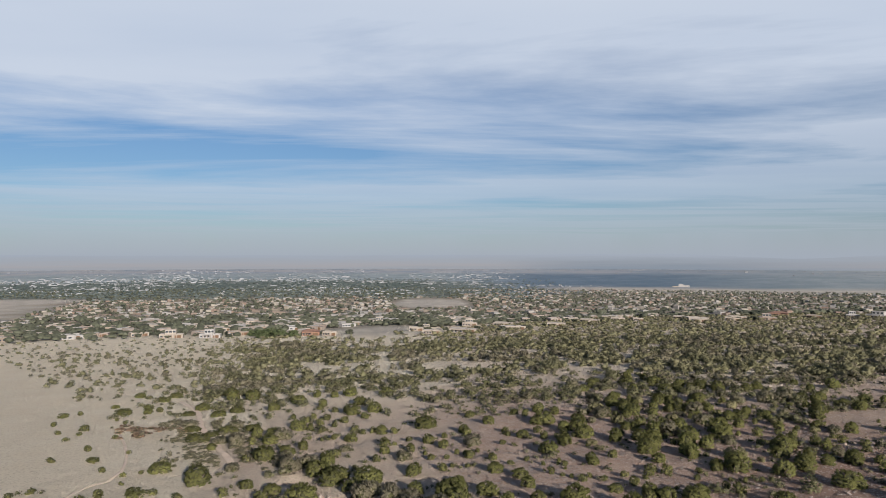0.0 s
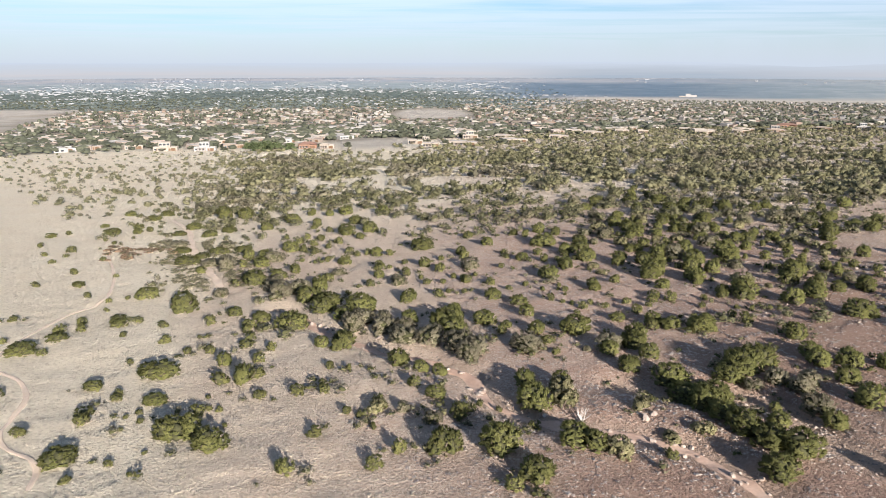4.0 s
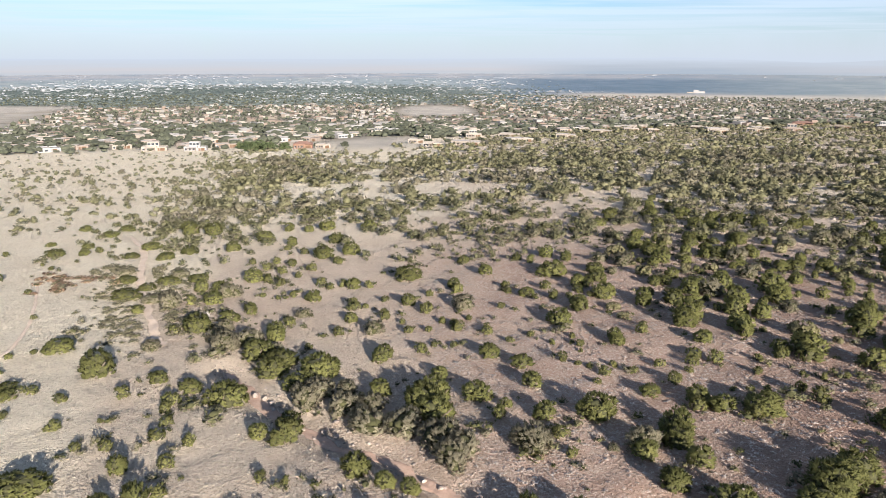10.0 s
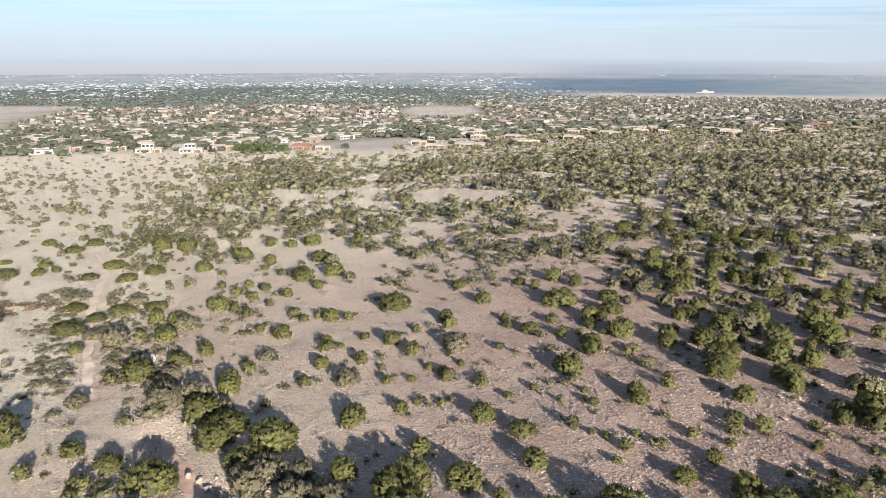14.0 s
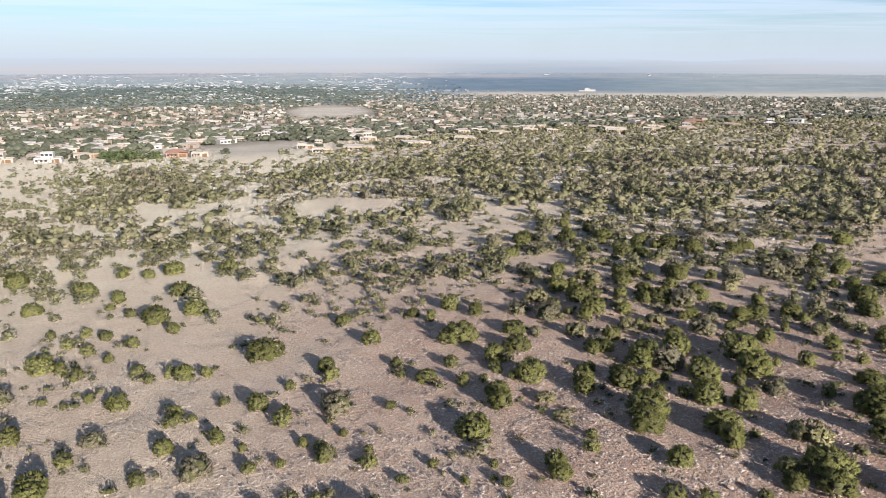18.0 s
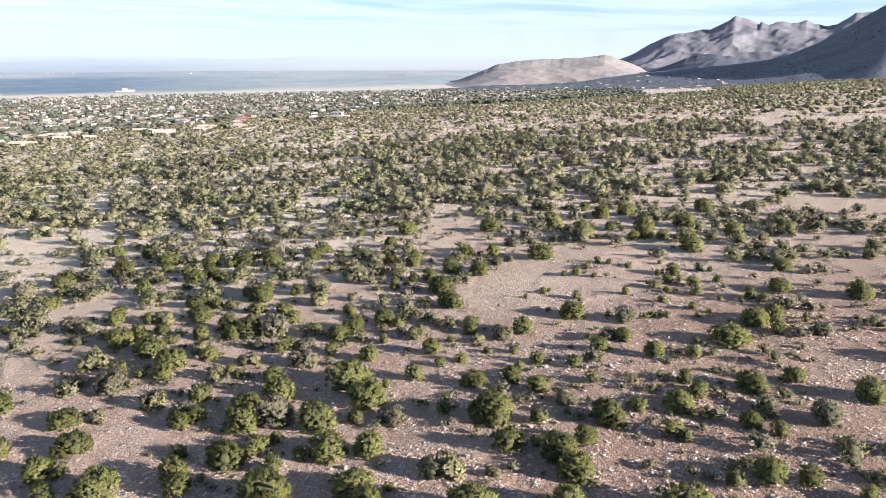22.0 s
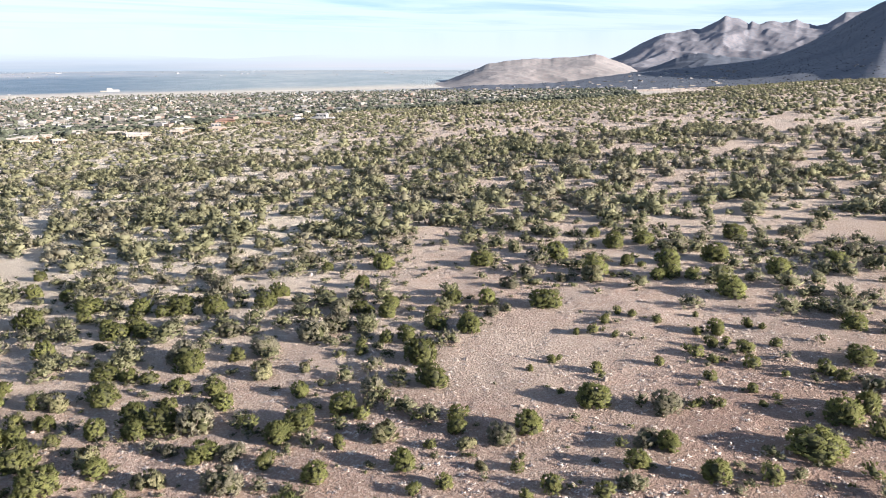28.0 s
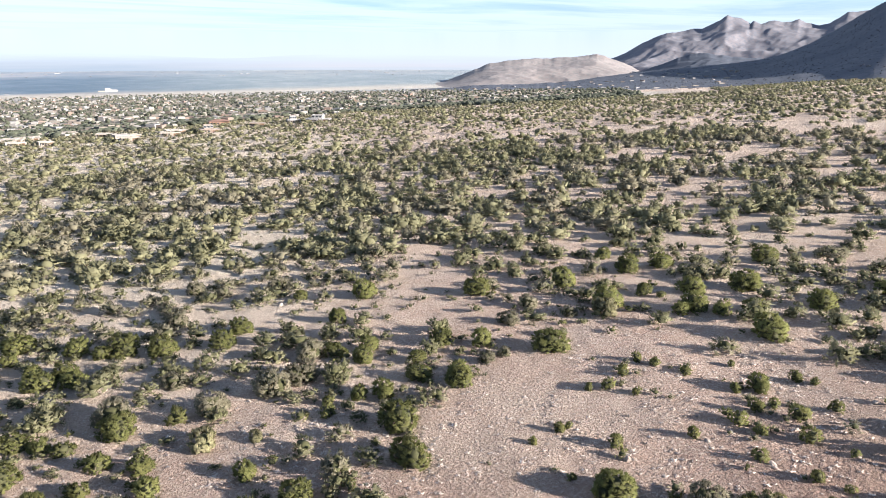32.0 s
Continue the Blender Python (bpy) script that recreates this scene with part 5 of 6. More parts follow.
def scatter_grass():
    r = np.random.default_rng(91)
    templates = []
    for k in range(8):
        n = 4
        a = np.arange(n) * 6.283 / n + r.random(n) * 0.9
        out = np.stack([np.cos(a), np.sin(a), np.zeros(n)], -1)
        side = np.stack([-np.sin(a), np.cos(a), np.zeros(n)], -1) * 0.26
        foot = out * 0.12
        tip = out * (0.35 + 0.4 * r.random((n, 1))) + np.stack([0 * a, 0 * a, 0.5 + 0.5 * r.random(n)], -1)
        blades = np.stack([foot - side, foot + side, tip], 1).reshape(-1, 3)
        templates.append((blades, np.arange(3 * n).reshape(-1, 3)[:, ::-1], n, np.repeat(out * 0.3, 3, 0) + (0, 0, 0.9)))
    n = 140000
    rad = 24 + 170 * r.random(n) ** 0.8
    az = np.radians(-56 + 136 * r.random(n))
    x, y = 8 + rad * np.sin(az), 14 + rad * np.cos(az)
    keep = (r.random(n) < (0.62 + 0.5 * drift(x, y, 9, 101)) * np.clip((190 - rad) / 90, 0, 1)) & (from_line(x, y, TRAIL) > 1.9) & (from_line(x, y, WASH) > 2.2) & (from_line(x, y, FOOTPATH) > 0.9) & (from_line(x, y, GULLY) > 1.8)
    x, y = x[keep], y[keep]
    size = (0.2 + 0.3 * r.random(len(x)) ** 2) * (1 + np.hypot(x, y) / 400)
    open_hill = hillside(x, y) + 0.6 * np.clip((14 - x + 12 * drift(x, y, 16, 43)) / 26, 0, 1) + 0.15 * drift(x, y, 5, 5) > 0.4
    for sel, name, material, words in ((open_hill, "dry_grass", PALE_STRAW, "pale straw-coloured bunch grass on the open hillside"), (~open_hill, "low_tufts", STRAW, "low dusty tufts of dry grass on pink soil")):
        outs = []
        v, f = tile(templates, np.stack([x[sel], y[sel]], -1), size[sel], size[sel] * (0.12 if name == "dry_grass" else 0.26), 92, 0.02, outs=outs)
        tagged(new(name, mesh_from(name, v, f, material, normals=np.concatenate(outs))), words, "grass", kind="stuff")


scatter_grass()


def build_dead_wood():
    """A patch of rust-brown dry brush on the hillside, and bleached dead shrubs."""
    r = np.random.default_rng(131)
    rusty = [crown(r, 3, 26, 12, 0.09, 0.8, upright=1.5, spread=0.2) for _ in range(3)]
    kinds = plant_kinds("dry_brush", rusty, RUST)
    places = [(-72 + 4.2 * r.normal(), 148 + 4.5 * r.normal(), 1.5 + 1.4 * r.random()) for _ in range(26)]
    plant_out(kinds, places, lambda w, x, y: "low rust-brown dry brush on the straw-coloured hillside", "dry brush", "patch of dry brush", 65, (0.3, 0.45))
    for x, y, w in DEAD:
        root = new("dead_shrub")
        for k in range(9):
            v, f = stems(np.random.default_rng(int(500 + 10 * w + 7 * k + abs(x))), 1, 1.0)
            ob = part("branch", mesh_from("dead_branch", v * (0.55, 0.55, 0.8), f, BLEACHED), root)
            ob.matrix_basis = pose(0, 0, 0.1, 34 * r.normal() * 0.5 + 22, 20 * r.normal() * 0.5, 40 * k + 20 * r.random())
        root.matrix_basis = Matrix.LocRotScale((x, y, land_at(x, y)), None, (w, w, w))
        tagged(root, "bleached grey dead shrub with bare crooked branches", "dead shrub", "dead shrubs")


DEAD = [(13.9, 59.2, 3.0), (-57.0, 139.0, 3.2), (-36.0, 122.0, 2.6), (25.0, 165.0, 2.4)]
build_dead_wood()


# ---- stones ----
def stone_mesh(seed, level=2):
    r = np.random.default_rng(seed)
    v = BALL[level] * (1 + 0.10 * r.normal(size=(len(BALL[level]), 1)).clip(-1, 1))
    cut = r.normal(size=(11, 3))
    for c in cut / np.linalg.norm(cut, axis=1, keepdims=True):
        d = v @ c - 0.62
        v = v - np.where(d > 0, d, 0)[:, None] * c
    return v * (0.55, 0.42, 0.36), BALL_FACES[level]


def build_stones():
    r = np.random.default_rng(15)
    kinds = [mesh_from("boulder", *stone_mesh(300 + i), ROCK) for i in range(8)]
    spots = []
    for line, n, off in ((WASH, 62, 2.2), (GULLY, 30, 2.6)):
        for _ in range(n):
            i = int(r.integers(len(line) - 1))
            t = r.random()
            a, b = np.array(line[i]), np.array(line[i + 1])
            p = a + (b - a) * t + r.normal(size=2) * off * 0.6
            spots.append((p[0], p[1], 0.4 + 0.6 * r.random() ** 2, "pale pinkish boulder in the sandy wash"))
    for x, y in ((78.0, 120.8), (77.2, 118.2), (79.4, 119.0), (60.4, 145.1), (63.8, 149.2), (62.9, 148.3), (109.5, 166.7), (108.9, 183.8), (101.7, 194.1), (4.8, 71.4), (20.6, 58.6), (21.6, 59.4), (-19.8, 93.8), (-21.3, 94.8), (-18.6, 92.4), (49.3, 155.5)):
        spots.append((x, y, 0.75 + 0.5 * r.random(), "large pale granite boulder on bare soil"))
    for _ in range(100):
        a, d = radians(8 + 58 * r.random()), 48 + 75 * r.random()
        spots.append((20 + d * math.sin(a), 55 + d * math.cos(a), 0.35 + 0.6 * r.random() ** 2, "pale weathered boulder among desert shrubs"))
    for x, y, s, words in spots:
        ob = new("boulder", kinds[int(r.integers(8))])
        ob.matrix_basis = Matrix.LocRotScale((x, y, land_at(x, y) + 0.1 * s), Euler((r.random() * 0.5, r.random() * 0.5, r.random() * 6.28)), (s, s, s))
        tagged(ob, words, "boulder", "boulders")
    templates = [stone_mesh(320 + i, 1) for i in range(5)]
    n = 1800
    i = r.integers(3, size=n)
    px, py = np.empty(n), np.empty(n)
    for k, line in enumerate((WASH, GULLY)):
        sel = np.nonzero(i == k)[0]
        j = r.integers(len(line) - 1, size=len(sel))
        t = r.random(len(sel))
        a = np.array(line)
        p = a[j] + (a[j + 1] - a[j]) * t[:, None] + r.normal(size=(len(sel), 2)) * 1.9
        px[sel], py[sel] = p[:, 0], p[:, 1]
    sel = np.nonzero(i == 2)[0]
    a, d = np.radians(-20 + 90 * r.random(len(sel))), 40 + 95 * r.random(len(sel))
    px[sel], py[sel] = 15 + d * np.sin(a), 35 + d * np.cos(a)
    s = 0.14 + 0.3 * r.random(n) ** 2
    v, f = tile(templates, np.stack([px, py], -1), s, s, 93, -0.02)
    tagged(new("gravel", mesh_from("gravel", v, f, ROCK)), "small pale stones strewn over the ground", "stones", kind="stuff")


build_stones()


# ---- the town ----
def block(bm, x0, y0, z0, x1, y1, z1, soft=0.0):
    made = bmesh.ops.create_cube(bm, size=1.0)["verts"]
    for v in made:
        v.co = ((x0 + x1) / 2 + v.co.x * (x1 - x0), (y0 + y1) / 2 + v.co.y * (y1 - y0), (z0 + z1) / 2 + v.co.z * (z1 - z0))
    if soft:
        bmesh.ops.bevel(bm, geom=[e for e in bm.edges if all(v in made for v in e.verts)], offset=soft, segments=2, affect="EDGES")
    return made


def solid(name, material, *boxes, soft=0.0):
    bm = bmesh.new()
    for b in boxes:
        block(bm, *b, soft=soft)
    return from_bm(name, bm, material)


def house(x, y, w, colour, words, storeys=1, tiled=False, seed=0):
    """A flat-roofed pueblo-style house: stepped stucco volumes with parapets, windows, a door, a garage door and a timber porch."""
    r = random.Random(seed)
    root = new("house")
    wall = STUCCO[colour]
    d, h = w * 0.55, 3.6
    volumes = [(-w * 0.5, -d * 0.5, w * 0.12, d * 0.5, h), (w * 0.12, -d * 0.32, w * 0.5, d * 0.5, h * 0.86)]
    if storeys == 2:
        volumes.append((-w * 0.28, -d * 0.2, w * 0.2, d * 0.45, h * 1.85))
    for x0, y0, x1, y1, top in volumes:
        body = part("wall", solid("house_wall", wall, (x0, y0, -1.2, x1, y1, top - 0.35), soft=0.12), root)
        t = 0.35
        part("parapet", solid("house_parapet", wall, (x0, y0, top - 0.36, x1, y0 + t, top), (x0, y1 - t, top - 0.36, x1, y1, top), (x0, y0 + t, top - 0.36, x0 + t, y1 - t, top), (x1 - t, y0 + t, top - 0.36, x1, y1 - t, top), soft=0.08), root)
        part("roof", solid("house_roof", ROOFING, (x0 + t, y0 + t, top - 0.40, x1 - t, y1 - t, top - 0.25)), root, "pale gravel flat roof")
    if tiled:
        bm = bmesh.new()
        for sx in (-1, 1):
            v = [bm.verts.new(p) for p in ((sx * w * 0.54, -d * 0.56, h * 0.98), (sx * w * 0.54, d * 0.56, h * 0.98), (sx * w * 0.2, 0, h * 1.5))]
        a = list(bm.verts)
        bm.faces.new((a[0], a[3], a[5], a[2])), bm.faces.new((a[4], a[1], a[2], a[5])), bm.faces.new((a[1], a[0], a[2])), bm.faces.new((a[3], a[4], a[5])), bm.faces.new((a[0], a[1], a[4], a[3]))
        part("tiled_roof", from_bm("tiled_roof", bm, ROOF_TILE), root, "red clay tiled hip roof")

    def window(cx, face, cz, ww, hh):
        f = part("window", solid("window_frame", FRAME, (cx - ww / 2 - 0.1, face - 0.08, cz - hh / 2 - 0.1, cx + ww / 2 + 0.1, face + 0.02, cz - hh / 2), (cx - ww / 2 - 0.1, face - 0.08, cz + hh / 2, cx + ww / 2 + 0.1, face + 0.02, cz + hh / 2 + 0.1), (cx - ww / 2 - 0.1, face - 0.08, cz - hh / 2, cx - ww / 2, face + 0.02, cz + hh / 2), (cx + ww / 2, face - 0.08, cz - hh / 2, cx + ww / 2 + 0.1, face + 0.02, cz + hh / 2)), root)
        part("pane", solid("window_pane", GLASS, (cx - ww / 2, face - 0.04, cz - hh / 2, cx + ww / 2, face + 0.01, cz + hh / 2)), f)

    for k in range(3):
        window(-w * 0.40 + k * w * 0.17, -d * 0.5, 1.6, min(1.8, w * 0.1), 1.4)
    part("garage_door", solid("garage_door", WOOD, (w * 0.24, -d * 0.32 - 0.06, 0.0, w * 0.42, -d * 0.32 + 0.02, 2.3)), root)
    part("door", solid("front_door", WOOD, (w * 0.145, -d * 0.32 - 0.05, 0.0, w * 0.145 + 1.1, -d * 0.32 + 0.02, 2.1)), root)
    if storeys == 2:
        for k in range(3):
            window(-w * 0.2 + k * w * 0.16, -d * 0.2, h * 1.4, min(2.2, w * 0.12), 1.6)
    # timber porch along the front
    part("porch_roof", solid("porch_roof", wall, (-w * 0.34, -d * 0.5 - 2.2, 2.6, w * 0.06, -d * 0.5 - 0.01, 2.95)), root)
    for k in range(4):
        px = -w * 0.33 + k * w * 0.127
        part("post", solid("porch_post", WOOD, (px - 0.12, -d * 0.5 - 2.1, -1.0, px + 0.12, -d * 0.5 - 1.86, 2.6)), root)
    turn = math.degrees(math.atan2(-x, y)) + r.uniform(-18, 18)
    z = land_at(x, y)
    root.matrix_basis = pose(x, y, z + 0.1, 0, 0, turn)
    return tagged(root, words, "house", "houses at the edge of town")


HOUSES = [
    (-330, 563, 24, "p"), (-284, 559, 20, "p"), (-251, 562, 16, "c"), (-215, 539, 19, "c"), (-183, 535, 17, "w"), (-170, 566, 19, "o"),
    (-166, 580, 12, "c"), (-107, 552, 15, "r"), (-91, 548, 12, "c"), (-103, 724, 38, "c"), (-68, 751, 18, "c"), (-23, 596, 14, "c"),
    (-9, 545, 15, "c"), (17, 557, 24, "c"), (59, 657, 19, "c"), (60, 580, 23, "c"), (105, 627, 18, "c"), (27, 669, 16, "c"),
    (-19, 696, 16, "c"), (187, 728, 16, "c"),
]
HOUSES += [(201, 700, 12, "c"), (260, 742, 17, "c"), (260, 694, 23, "c"), (305, 703, 20, "c"), (318, 666, 18, "p"), (382, 699, 16, "o"), (420, 697, 14, "w"), (391, 795, 22, "r"), (150, 694, 20, "c"), (249, 660, 18, "c"), (287, 672, 17, "c"), (432, 672, 24, "w")]
WORDS = {"c": "cream stucco flat-roofed house with dark windows", "w": "white stucco house standing among trees", "p": "pinkish tan stucco flat-roofed house", "o": "orange-tan stucco house with a walled front", "r": "terracotta red stucco house beside green trees"}
for i, (x, y, w, c) in enumerate(HOUSES):
    two = c == "w" or i % 7 == 3
    house(x, y, w * 0.92, c, ("two-storey " if two else "") + WORDS[c], 2 if two else 1, c == "r", i)


def town_spots(n, near, far, seed, az0=-40, az1=54, power=1.0):
    r = np.random.default_rng(seed)
    az = az0 + (az1 - az0) * r.random(n)
    lo = np.maximum(near, 575 + 10 * np.clip(az + 8, 0, 80))
    rad = lo + (far - lo) * r.random(n) ** power
    x, y = rad * np.sin(np.radians(az)), rad * np.cos(np.radians(az))
    keep = (open_field(x, y) <= 0) & (np.hypot((x + 60) / 55, (y - 610) / 90) > 1)
    return x[keep], y[keep], r


def stand_houses(xs, ys):
    """Plain stucco houses of the first streets, each of two or three flat-roofed volumes with dark windows and a garage door."""
    r = random.Random(240)
    plans = []
    for colour in "cpcowcpc":
        root = new("town_house")
        w, d, h = 12 + 5 * r.random(), 8 + 3 * r.random(), 3.0 + 0.5 * r.random()
        wall = STUCCO[colour]
        part("wall", solid("town_house_wall", wall, (-0.5 * w, -0.5 * d, -1.5, 0.14 * w, 0.5 * d, h), soft=0.1), root)
        part("wall", solid("town_house_wall", wall, (0.145 * w, -0.28 * d, -1.5, 0.5 * w, 0.46 * d, h * 0.84), soft=0.1), root)
        part("wall", solid("town_house_wall", wall, (-0.3 * w, 0.505 * d, -1.5, 0.4 * w, 0.85 * d, h * 1.12), soft=0.1), root)
        part("roof", solid("town_house_roof", ROOFING, (-0.47 * w, -0.46 * d, h - 0.1, 0.11 * w, 0.46 * d, h + 0.06)), root, "pale gravel flat roof")
        for k in range(3):
            cx, ww = (-0.41 + 0.19 * k) * w, 1.2 + 0.9 * r.random()
            part("window", solid("town_house_window", GLASS, (cx - ww / 2, -0.5 * d - 0.06, 0.9, cx + ww / 2, -0.5 * d + 0.02, 2.1)), root, "dark window")
        part("garage_door", solid("town_house_garage", WOOD, (0.2 * w, -0.28 * d - 0.06, 0.0, 0.2 * w + 2.7, -0.28 * d + 0.02, 2.15)), root)
        plans.append((root, colour))
    zs = land(xs, ys)
    for i in range(len(xs)):
        root, colour = plans[i % len(plans)]
        m = Matrix.LocRotScale((xs[i], ys[i], zs[i] + 0.1), Euler((0, 0, math.atan2(-xs[i], ys[i]) + r.gauss(0, 0.5))), (r.uniform(0.85, 1.15), r.uniform(0.85, 1.15), r.uniform(0.9, 1.15)))
        ob = root if i < len(plans) else copy_thing(root, m)
        ob.matrix_basis = m
        tagged(ob, {"c": "cream stucco flat-roofed house among garden trees", "p": "pinkish tan stucco house among garden trees", "o": "orange-tan stucco house among garden trees", "w": "white stucco flat-roofed house among garden trees"}[colour], "house", "houses of the first streets")


def build_town():
    # houses too far to tell apart from their neighbours
    cube = np.array([(a, b, c) for c in (0, 1) for a, b in ((-0.5, -0.5), (0.5, -0.5), (0.5, 0.5), (-0.5, 0.5))])
    sides = np.array([(0, 1, 5, 4), (1, 2, 6, 5), (2, 3, 7, 6), (3, 0, 4, 7), (4, 5, 6, 7)])
    for name, n, near, far, seed, words in (
        ("near_houses", 560, 590, 1050, 200, "tan and cream stucco houses with dark windows among trees"),
        ("distant_houses", 3600, 950, 2600, 201, "pale stucco houses of the town, partly hidden by trees"),
        ("far_buildings", 15000, 2000, 4750, 202, "white and grey buildings far out on the valley floor"),
    ):
        x, y, r = town_spots(n, near, far, seed, -40, 42 if seed == 202 else 52, 1.0)
        reach, turn = np.hypot(x, y), np.degrees(np.arctan2(x, y))
        if seed == 202:
            strip = np.interp(turn, [-40, -15, 0, 10, 16], [3490, 3450, 3110, 2990, 2960])
            belt = np.exp(-(((reach - strip) / np.where(turn < -4, 120, 60)) ** 2)) * np.clip(1 - (turn - 6) / 9, 0, 1)
            loose = np.clip(0.16 + 0.5 * drift(x, y / 3, 200, 12), 0.02, 1) * np.clip(1 - (turn - 4) / 6, 0.0, 1) * (reach < 4100)
            rim = 0.3 * np.clip(drift(x, y / 2, 300, 15) + 0.15, 0, 1) * (reach > 4150) * np.clip(1 - (turn - 22) / 14, 0.25, 1)
            keep = r.random(len(x)) < np.clip(0.75 * belt + loose + rim, 0, 1)
        elif seed == 201:
            keep = ((reach < 1800) | (turn > 2)) & (r.random(len(x)) < 1 - 0.25 * np.clip((turn + 2) / 14, 0, 1))
        else:
            keep = np.full(len(x), True)
            for i in range(len(x)):
                keep[i] = min(math.hypot(x[i] - p[0], y[i] - p[1]) for p in HOUSES) > 26
        x, y = x[keep], y[keep]
        if seed == 200:
            nearest = np.argsort(np.hypot(x, y))
            stand_houses(x[nearest[:170]], y[nearest[:170]])
            x, y = x[nearest[170:]], y[nearest[170:]]
        verts, faces, slots, count = [], [], [], 0
        z = land(x, y)
        for i in range(len(x)):
            big = 0.95 if seed == 200 else 0.78 if seed == 201 else 0.46
            w, d, h = big * (10 + 9 * r.random()) * (1 if seed < 202 else 1.1 + 2.8 * r.random() ** 4), big * (7 + 5 * r.random()), (2.7 + 0.8 * r.random() + (2.2 if r.random() < 0.14 else 0)) * (1 if seed < 202 else 0.75)
            a = math.atan2(-x[i], y[i]) + r.normal() * (0.55 if seed < 202 else 0.25)
            pieces = [(-0.2 * w, 0, w * 0.65, d, h, 0, 0), (0.28 * w, 0.1 * d, w * 0.5, d * 0.75, h * 0.8, 0, 0)]
            if seed == 200:
                pieces.append((0.05 * w, 0.62 * d, w * 0.7, d * 0.4, h * 0.9, 0, 0))
                pieces += [(w * q, -0.5 * d - 0.02, 1.3 + 1.2 * r.random(), 0.12, 1.3, 0.9, 1) for q in (-0.42, -0.24, -0.06)]
                pieces.append((0.33 * w, -0.275 * d - 0.02, 2.6, 0.12, 2.1, 0.0, 1))
            for ox, oy, sx, sy, sz, up, dark in pieces:
                v = cube * (sx, sy, sz + (0 if dark else 2)) + (ox, oy, up - (0 if dark else 2))
                ca, sa = math.cos(a), math.sin(a)
                verts.append(np.stack([v[:, 0] * ca - v[:, 1] * sa + x[i], v[:, 0] * sa + v[:, 1] * ca + y[i], v[:, 2] + z[i]], -1))
                faces.append(sides + count)
                slots += [dark] * 5
                count += 8
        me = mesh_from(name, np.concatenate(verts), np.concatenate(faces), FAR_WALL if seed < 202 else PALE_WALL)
        me.materials.append(GLASS)
        me.polygons.foreach_set("material_index", np.array(slots, np.int32))
        tagged(new(name, me), words, "houses", kind="stuff")
    # trees between the houses: fuller ones near, plain ones far
    r = np.random.default_rng(210)

    def rounded(n):
        """A few lumps merged into one crown."""
        vs = [lump(1, r, 0.3) * (0.3 + 0.12 * r.random(), 0.3 + 0.12 * r.random(), 0.26 + 0.14 * r.random()) + ((0, 0, 0.42) if k == 0 else (0.24 * r.normal(), 0.24 * r.normal(), 0.3 + 0.2 * r.random())) for k in range(n)]
        return np.concatenate(vs), np.concatenate([BALL_FACES[1] + 12 * k for k in range(n)])

    for name, n, near, far, lumps, seed, power, words in (("garden_trees", 7200, 545, 1000, 2, 215, 0.9, "olive and dark green garden trees between stucco houses"), ("town_trees", 15000, 950, 2650, 1, 211, 0.85, "dark green trees between the houses of the town")):
        templates = [rounded(lumps) for _ in range(8)]
        x, y, r = town_spots(n, near, far, seed, az1=56, power=power)
        keep = drift(x, y, 90, 14) + r.random(len(x)) > 0.1
        x, y = x[keep], y[keep]
        s = 4.2 + 5.8 * r.random(len(x)) ** 1.5
        v, f = tile(templates, np.stack([x, y], -1), s, s * (0.6 + 0.3 * r.random(len(x))), seed + 1)
        tagged(new(name, mesh_from(name, v, f, TREE_FAR)), words, "trees", kind="stuff")
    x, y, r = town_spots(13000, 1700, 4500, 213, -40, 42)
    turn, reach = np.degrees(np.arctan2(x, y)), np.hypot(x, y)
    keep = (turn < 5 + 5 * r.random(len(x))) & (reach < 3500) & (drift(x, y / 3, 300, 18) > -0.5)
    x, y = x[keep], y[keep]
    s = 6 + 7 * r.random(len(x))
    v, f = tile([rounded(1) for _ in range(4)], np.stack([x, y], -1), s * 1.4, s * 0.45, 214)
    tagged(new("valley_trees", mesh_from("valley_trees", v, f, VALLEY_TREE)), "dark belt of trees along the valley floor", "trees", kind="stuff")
    # houses up on the dark foothill
    foot = bpy.data.objects["foothill"].data
    co = np.empty(len(foot.vertices) * 3, np.float32)
    foot.vertices.foreach_get("co", co)
    co = co.reshape(-1, 3)
    bearing = np.degrees(np.arctan2(co[:, 0] - 33, co[:, 1] - 88))
    reach = np.hypot(co[:, 0] - 33, co[:, 1] - 88)
    good = np.nonzero((bearing > 45) & (bearing < 66) & (reach > 1100) & (reach < 2350))[0]
    r = np.random.default_rng(230)
    # dark shrubs dotted over the foothill
    at = r.choice(np.nonzero((bearing > 41) & (bearing < 84) & (reach > 1100) & (reach < 2600))[0], 8000)
    p = co[at] + r.normal(size=(len(at), 3)) * (5, 5, 0)
    s = 1.6 + 2.2 * r.random(len(at)) ** 2
    v = (BALL[1][None] * (1 + 0.25 * r.normal(size=(len(at), len(BALL[1]), 1)).clip(-1, 1)) * (s[:, None] * (1, 1, 0.62))[:, None, :] * 0.5 + p[:, None, :]).reshape(-1, 3)
    f = (BALL_FACES[1][None] + (np.arange(len(at)) * len(BALL[1]))[:, None, None]).reshape(-1, 3)
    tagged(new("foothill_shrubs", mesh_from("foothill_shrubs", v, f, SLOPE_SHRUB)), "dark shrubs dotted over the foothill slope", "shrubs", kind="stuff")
    villas = [solid("villa_wall", STUCCO[c], (-8, -5, -2, 4, 5, 3.6), (4.01, -4, -2, 10, 5, 2.9)) for c in "cwp"]
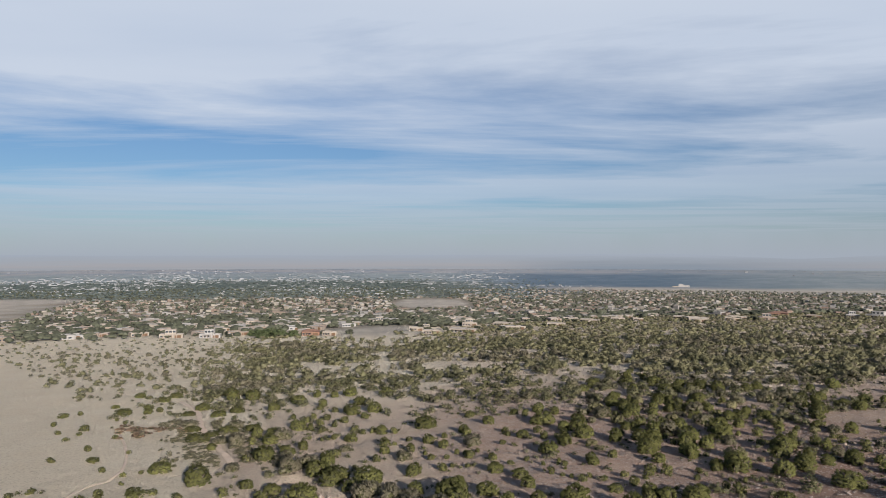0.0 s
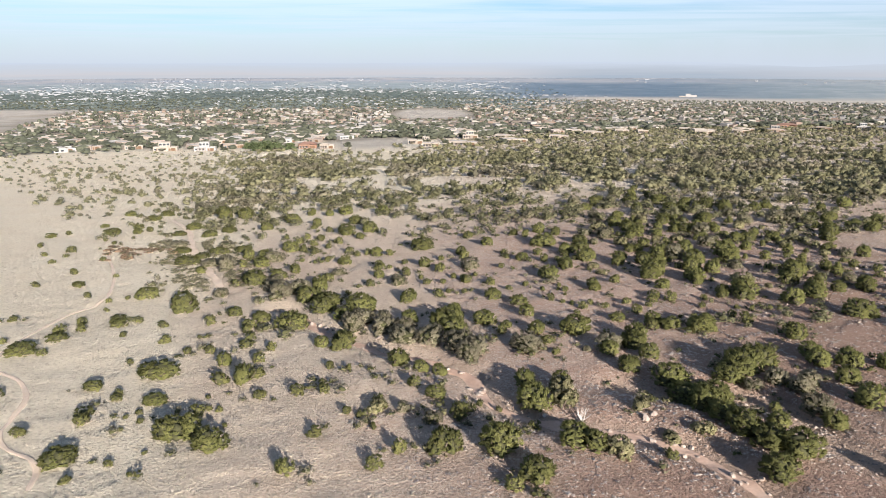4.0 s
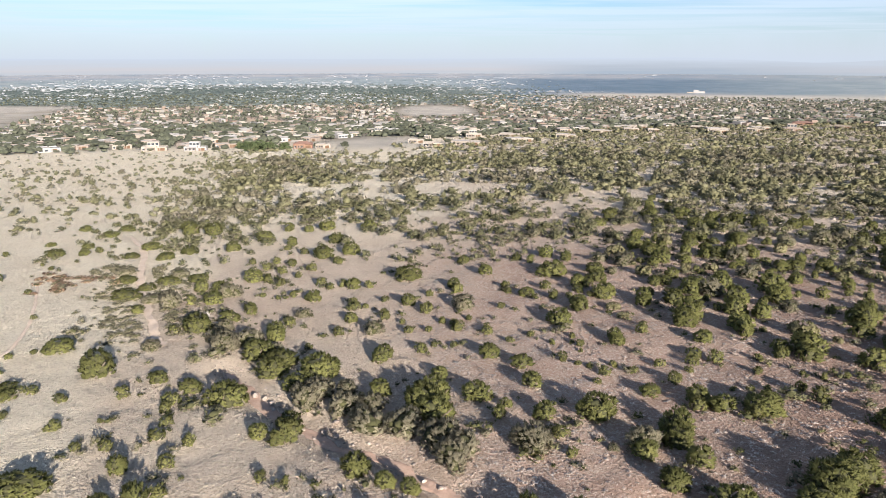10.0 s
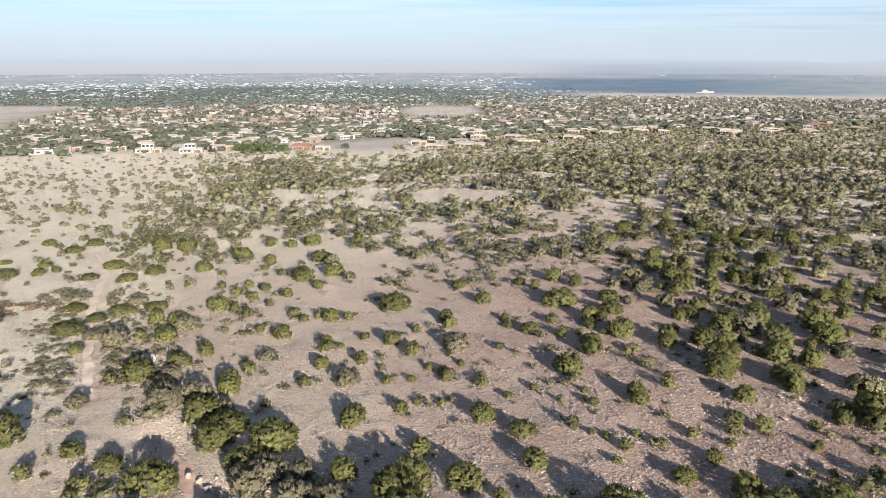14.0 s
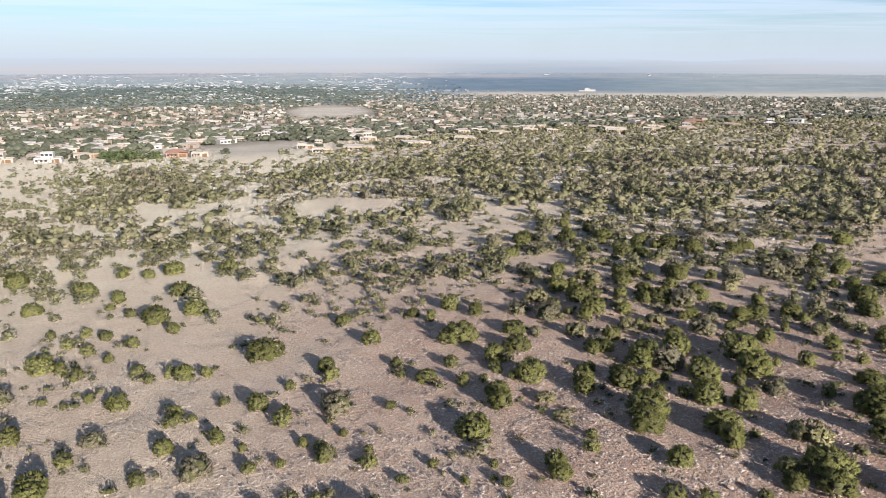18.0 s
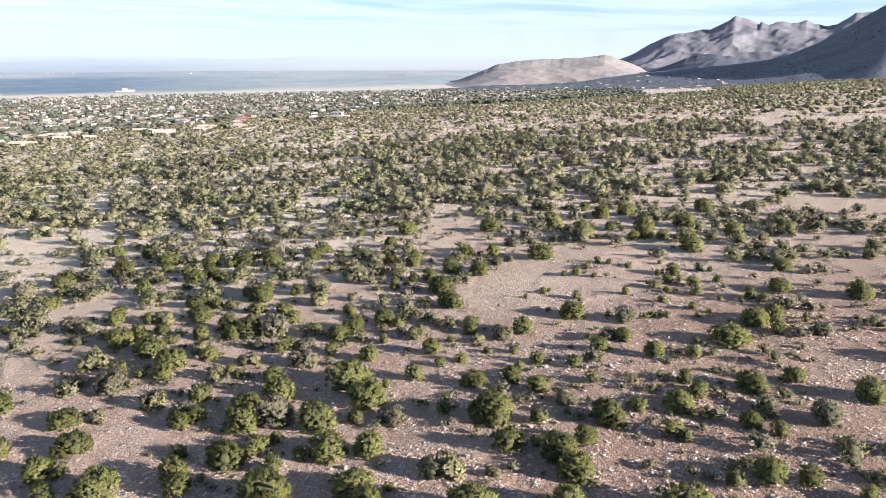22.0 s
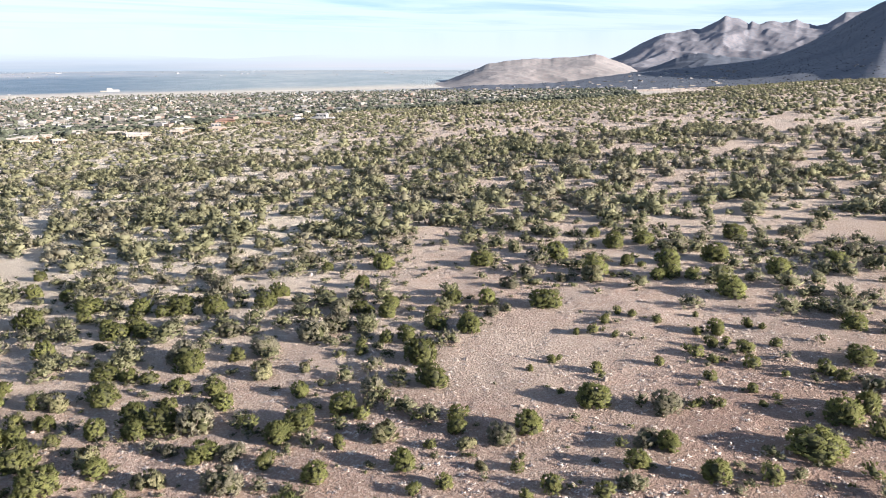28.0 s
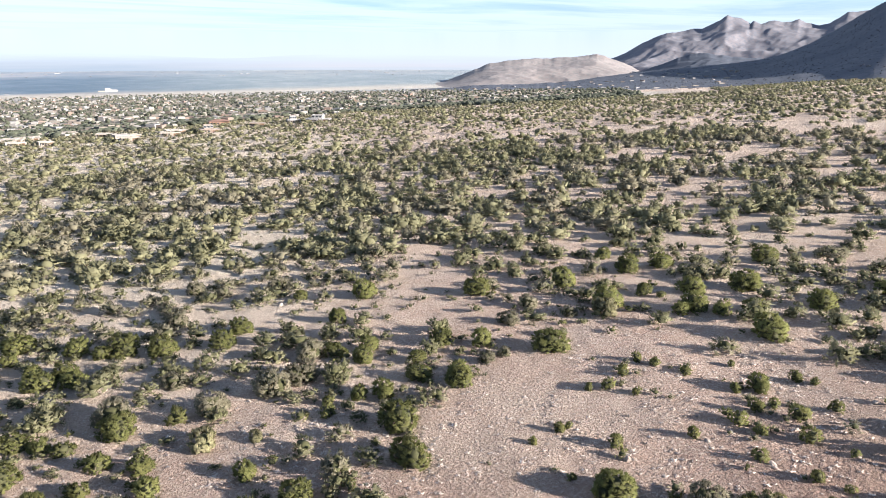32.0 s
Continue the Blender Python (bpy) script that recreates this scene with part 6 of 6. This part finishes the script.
    for i in r.choice(good, 130, replace=False):
        root = new("hillside_house", villas[int(r.integers(3))])
        root.matrix_basis = Matrix.LocRotScale(co[i], Euler((0, 0, radians(-bearing[i] + 25 * r.normal()))), (0.62, 0.62, 0.66))
        tagged(root, "pale stucco house among the scrub of the foothill", "house", "houses on the foothill")
    # the large pale building on the mesa's edge
    root = new("office_building")
    part("tower", solid("tower", STUCCO["w"], (-22, -10, -8, 8, 10, 26)), root)
    part("wing", solid("wing", STUCCO["w"], (8.01, -10, -8, 46, 10, 16)), root)
    part("low_wing", solid("low_wing", STUCCO["c"], (-60, -9, -8, -22.01, 9, 9)), root)
    root.matrix_basis = Matrix.LocRotScale((981, 2826, land_at(981, 2826)), Euler((0, 0, radians(-19))), (0.62, 0.62, 0.5))
    tagged(root, "large pale multi-storey building on the edge of the mesa", "building")
    # single trees at the edge of town
    r = np.random.default_rng(220)
    kinds = []
    for i in range(4):
        root = new("tree")
        sv, sf = stems(r, 3, 1.0)
        part("trunk", mesh_from("tree_trunk", sv, sf, BARK), root)
        part("crown", mesh_from("tree_crown", *whole(crown(r, 6, 50, 14, 0.11, 1.0, fill=1.3))[:2], COTTONWOOD if i < 2 else TREE_FAR), root)
        kinds.append(root)
    spots = [(-136, 536, 12, 0), (-147, 548, 10, 1), (-127, 528, 11, 0), (-120, 542, 9, 1), (-155, 556, 8, 1), (-141, 526, 8, 0)]
    for x, y, w, c in HOUSES:
        for _ in range(3):
            spots.append((x + r.normal() * w * 0.8, y + (6 if r.random() < 0.5 else -1) * w * 0.2 + w * 0.5, 3.5 + 3 * r.random(), 2 + int(r.integers(2))))
    seen = set()
    for x, y, w, k in spots:
        m = Matrix.LocRotScale((x, y, land_at(x, y) - 0.1), Euler((0, 0, r.random() * 6.28)), (w, w, w * 0.7))
        ob = kinds[k]
        if k in seen:
            ob = copy_thing(ob, m)
        ob.matrix_basis = m
        seen.add(k)
        tagged(ob, "bright green cottonwood tree beside the red house" if k < 2 else "dark green tree beside a stucco house", "tree", "trees at the edge of town")


build_town()
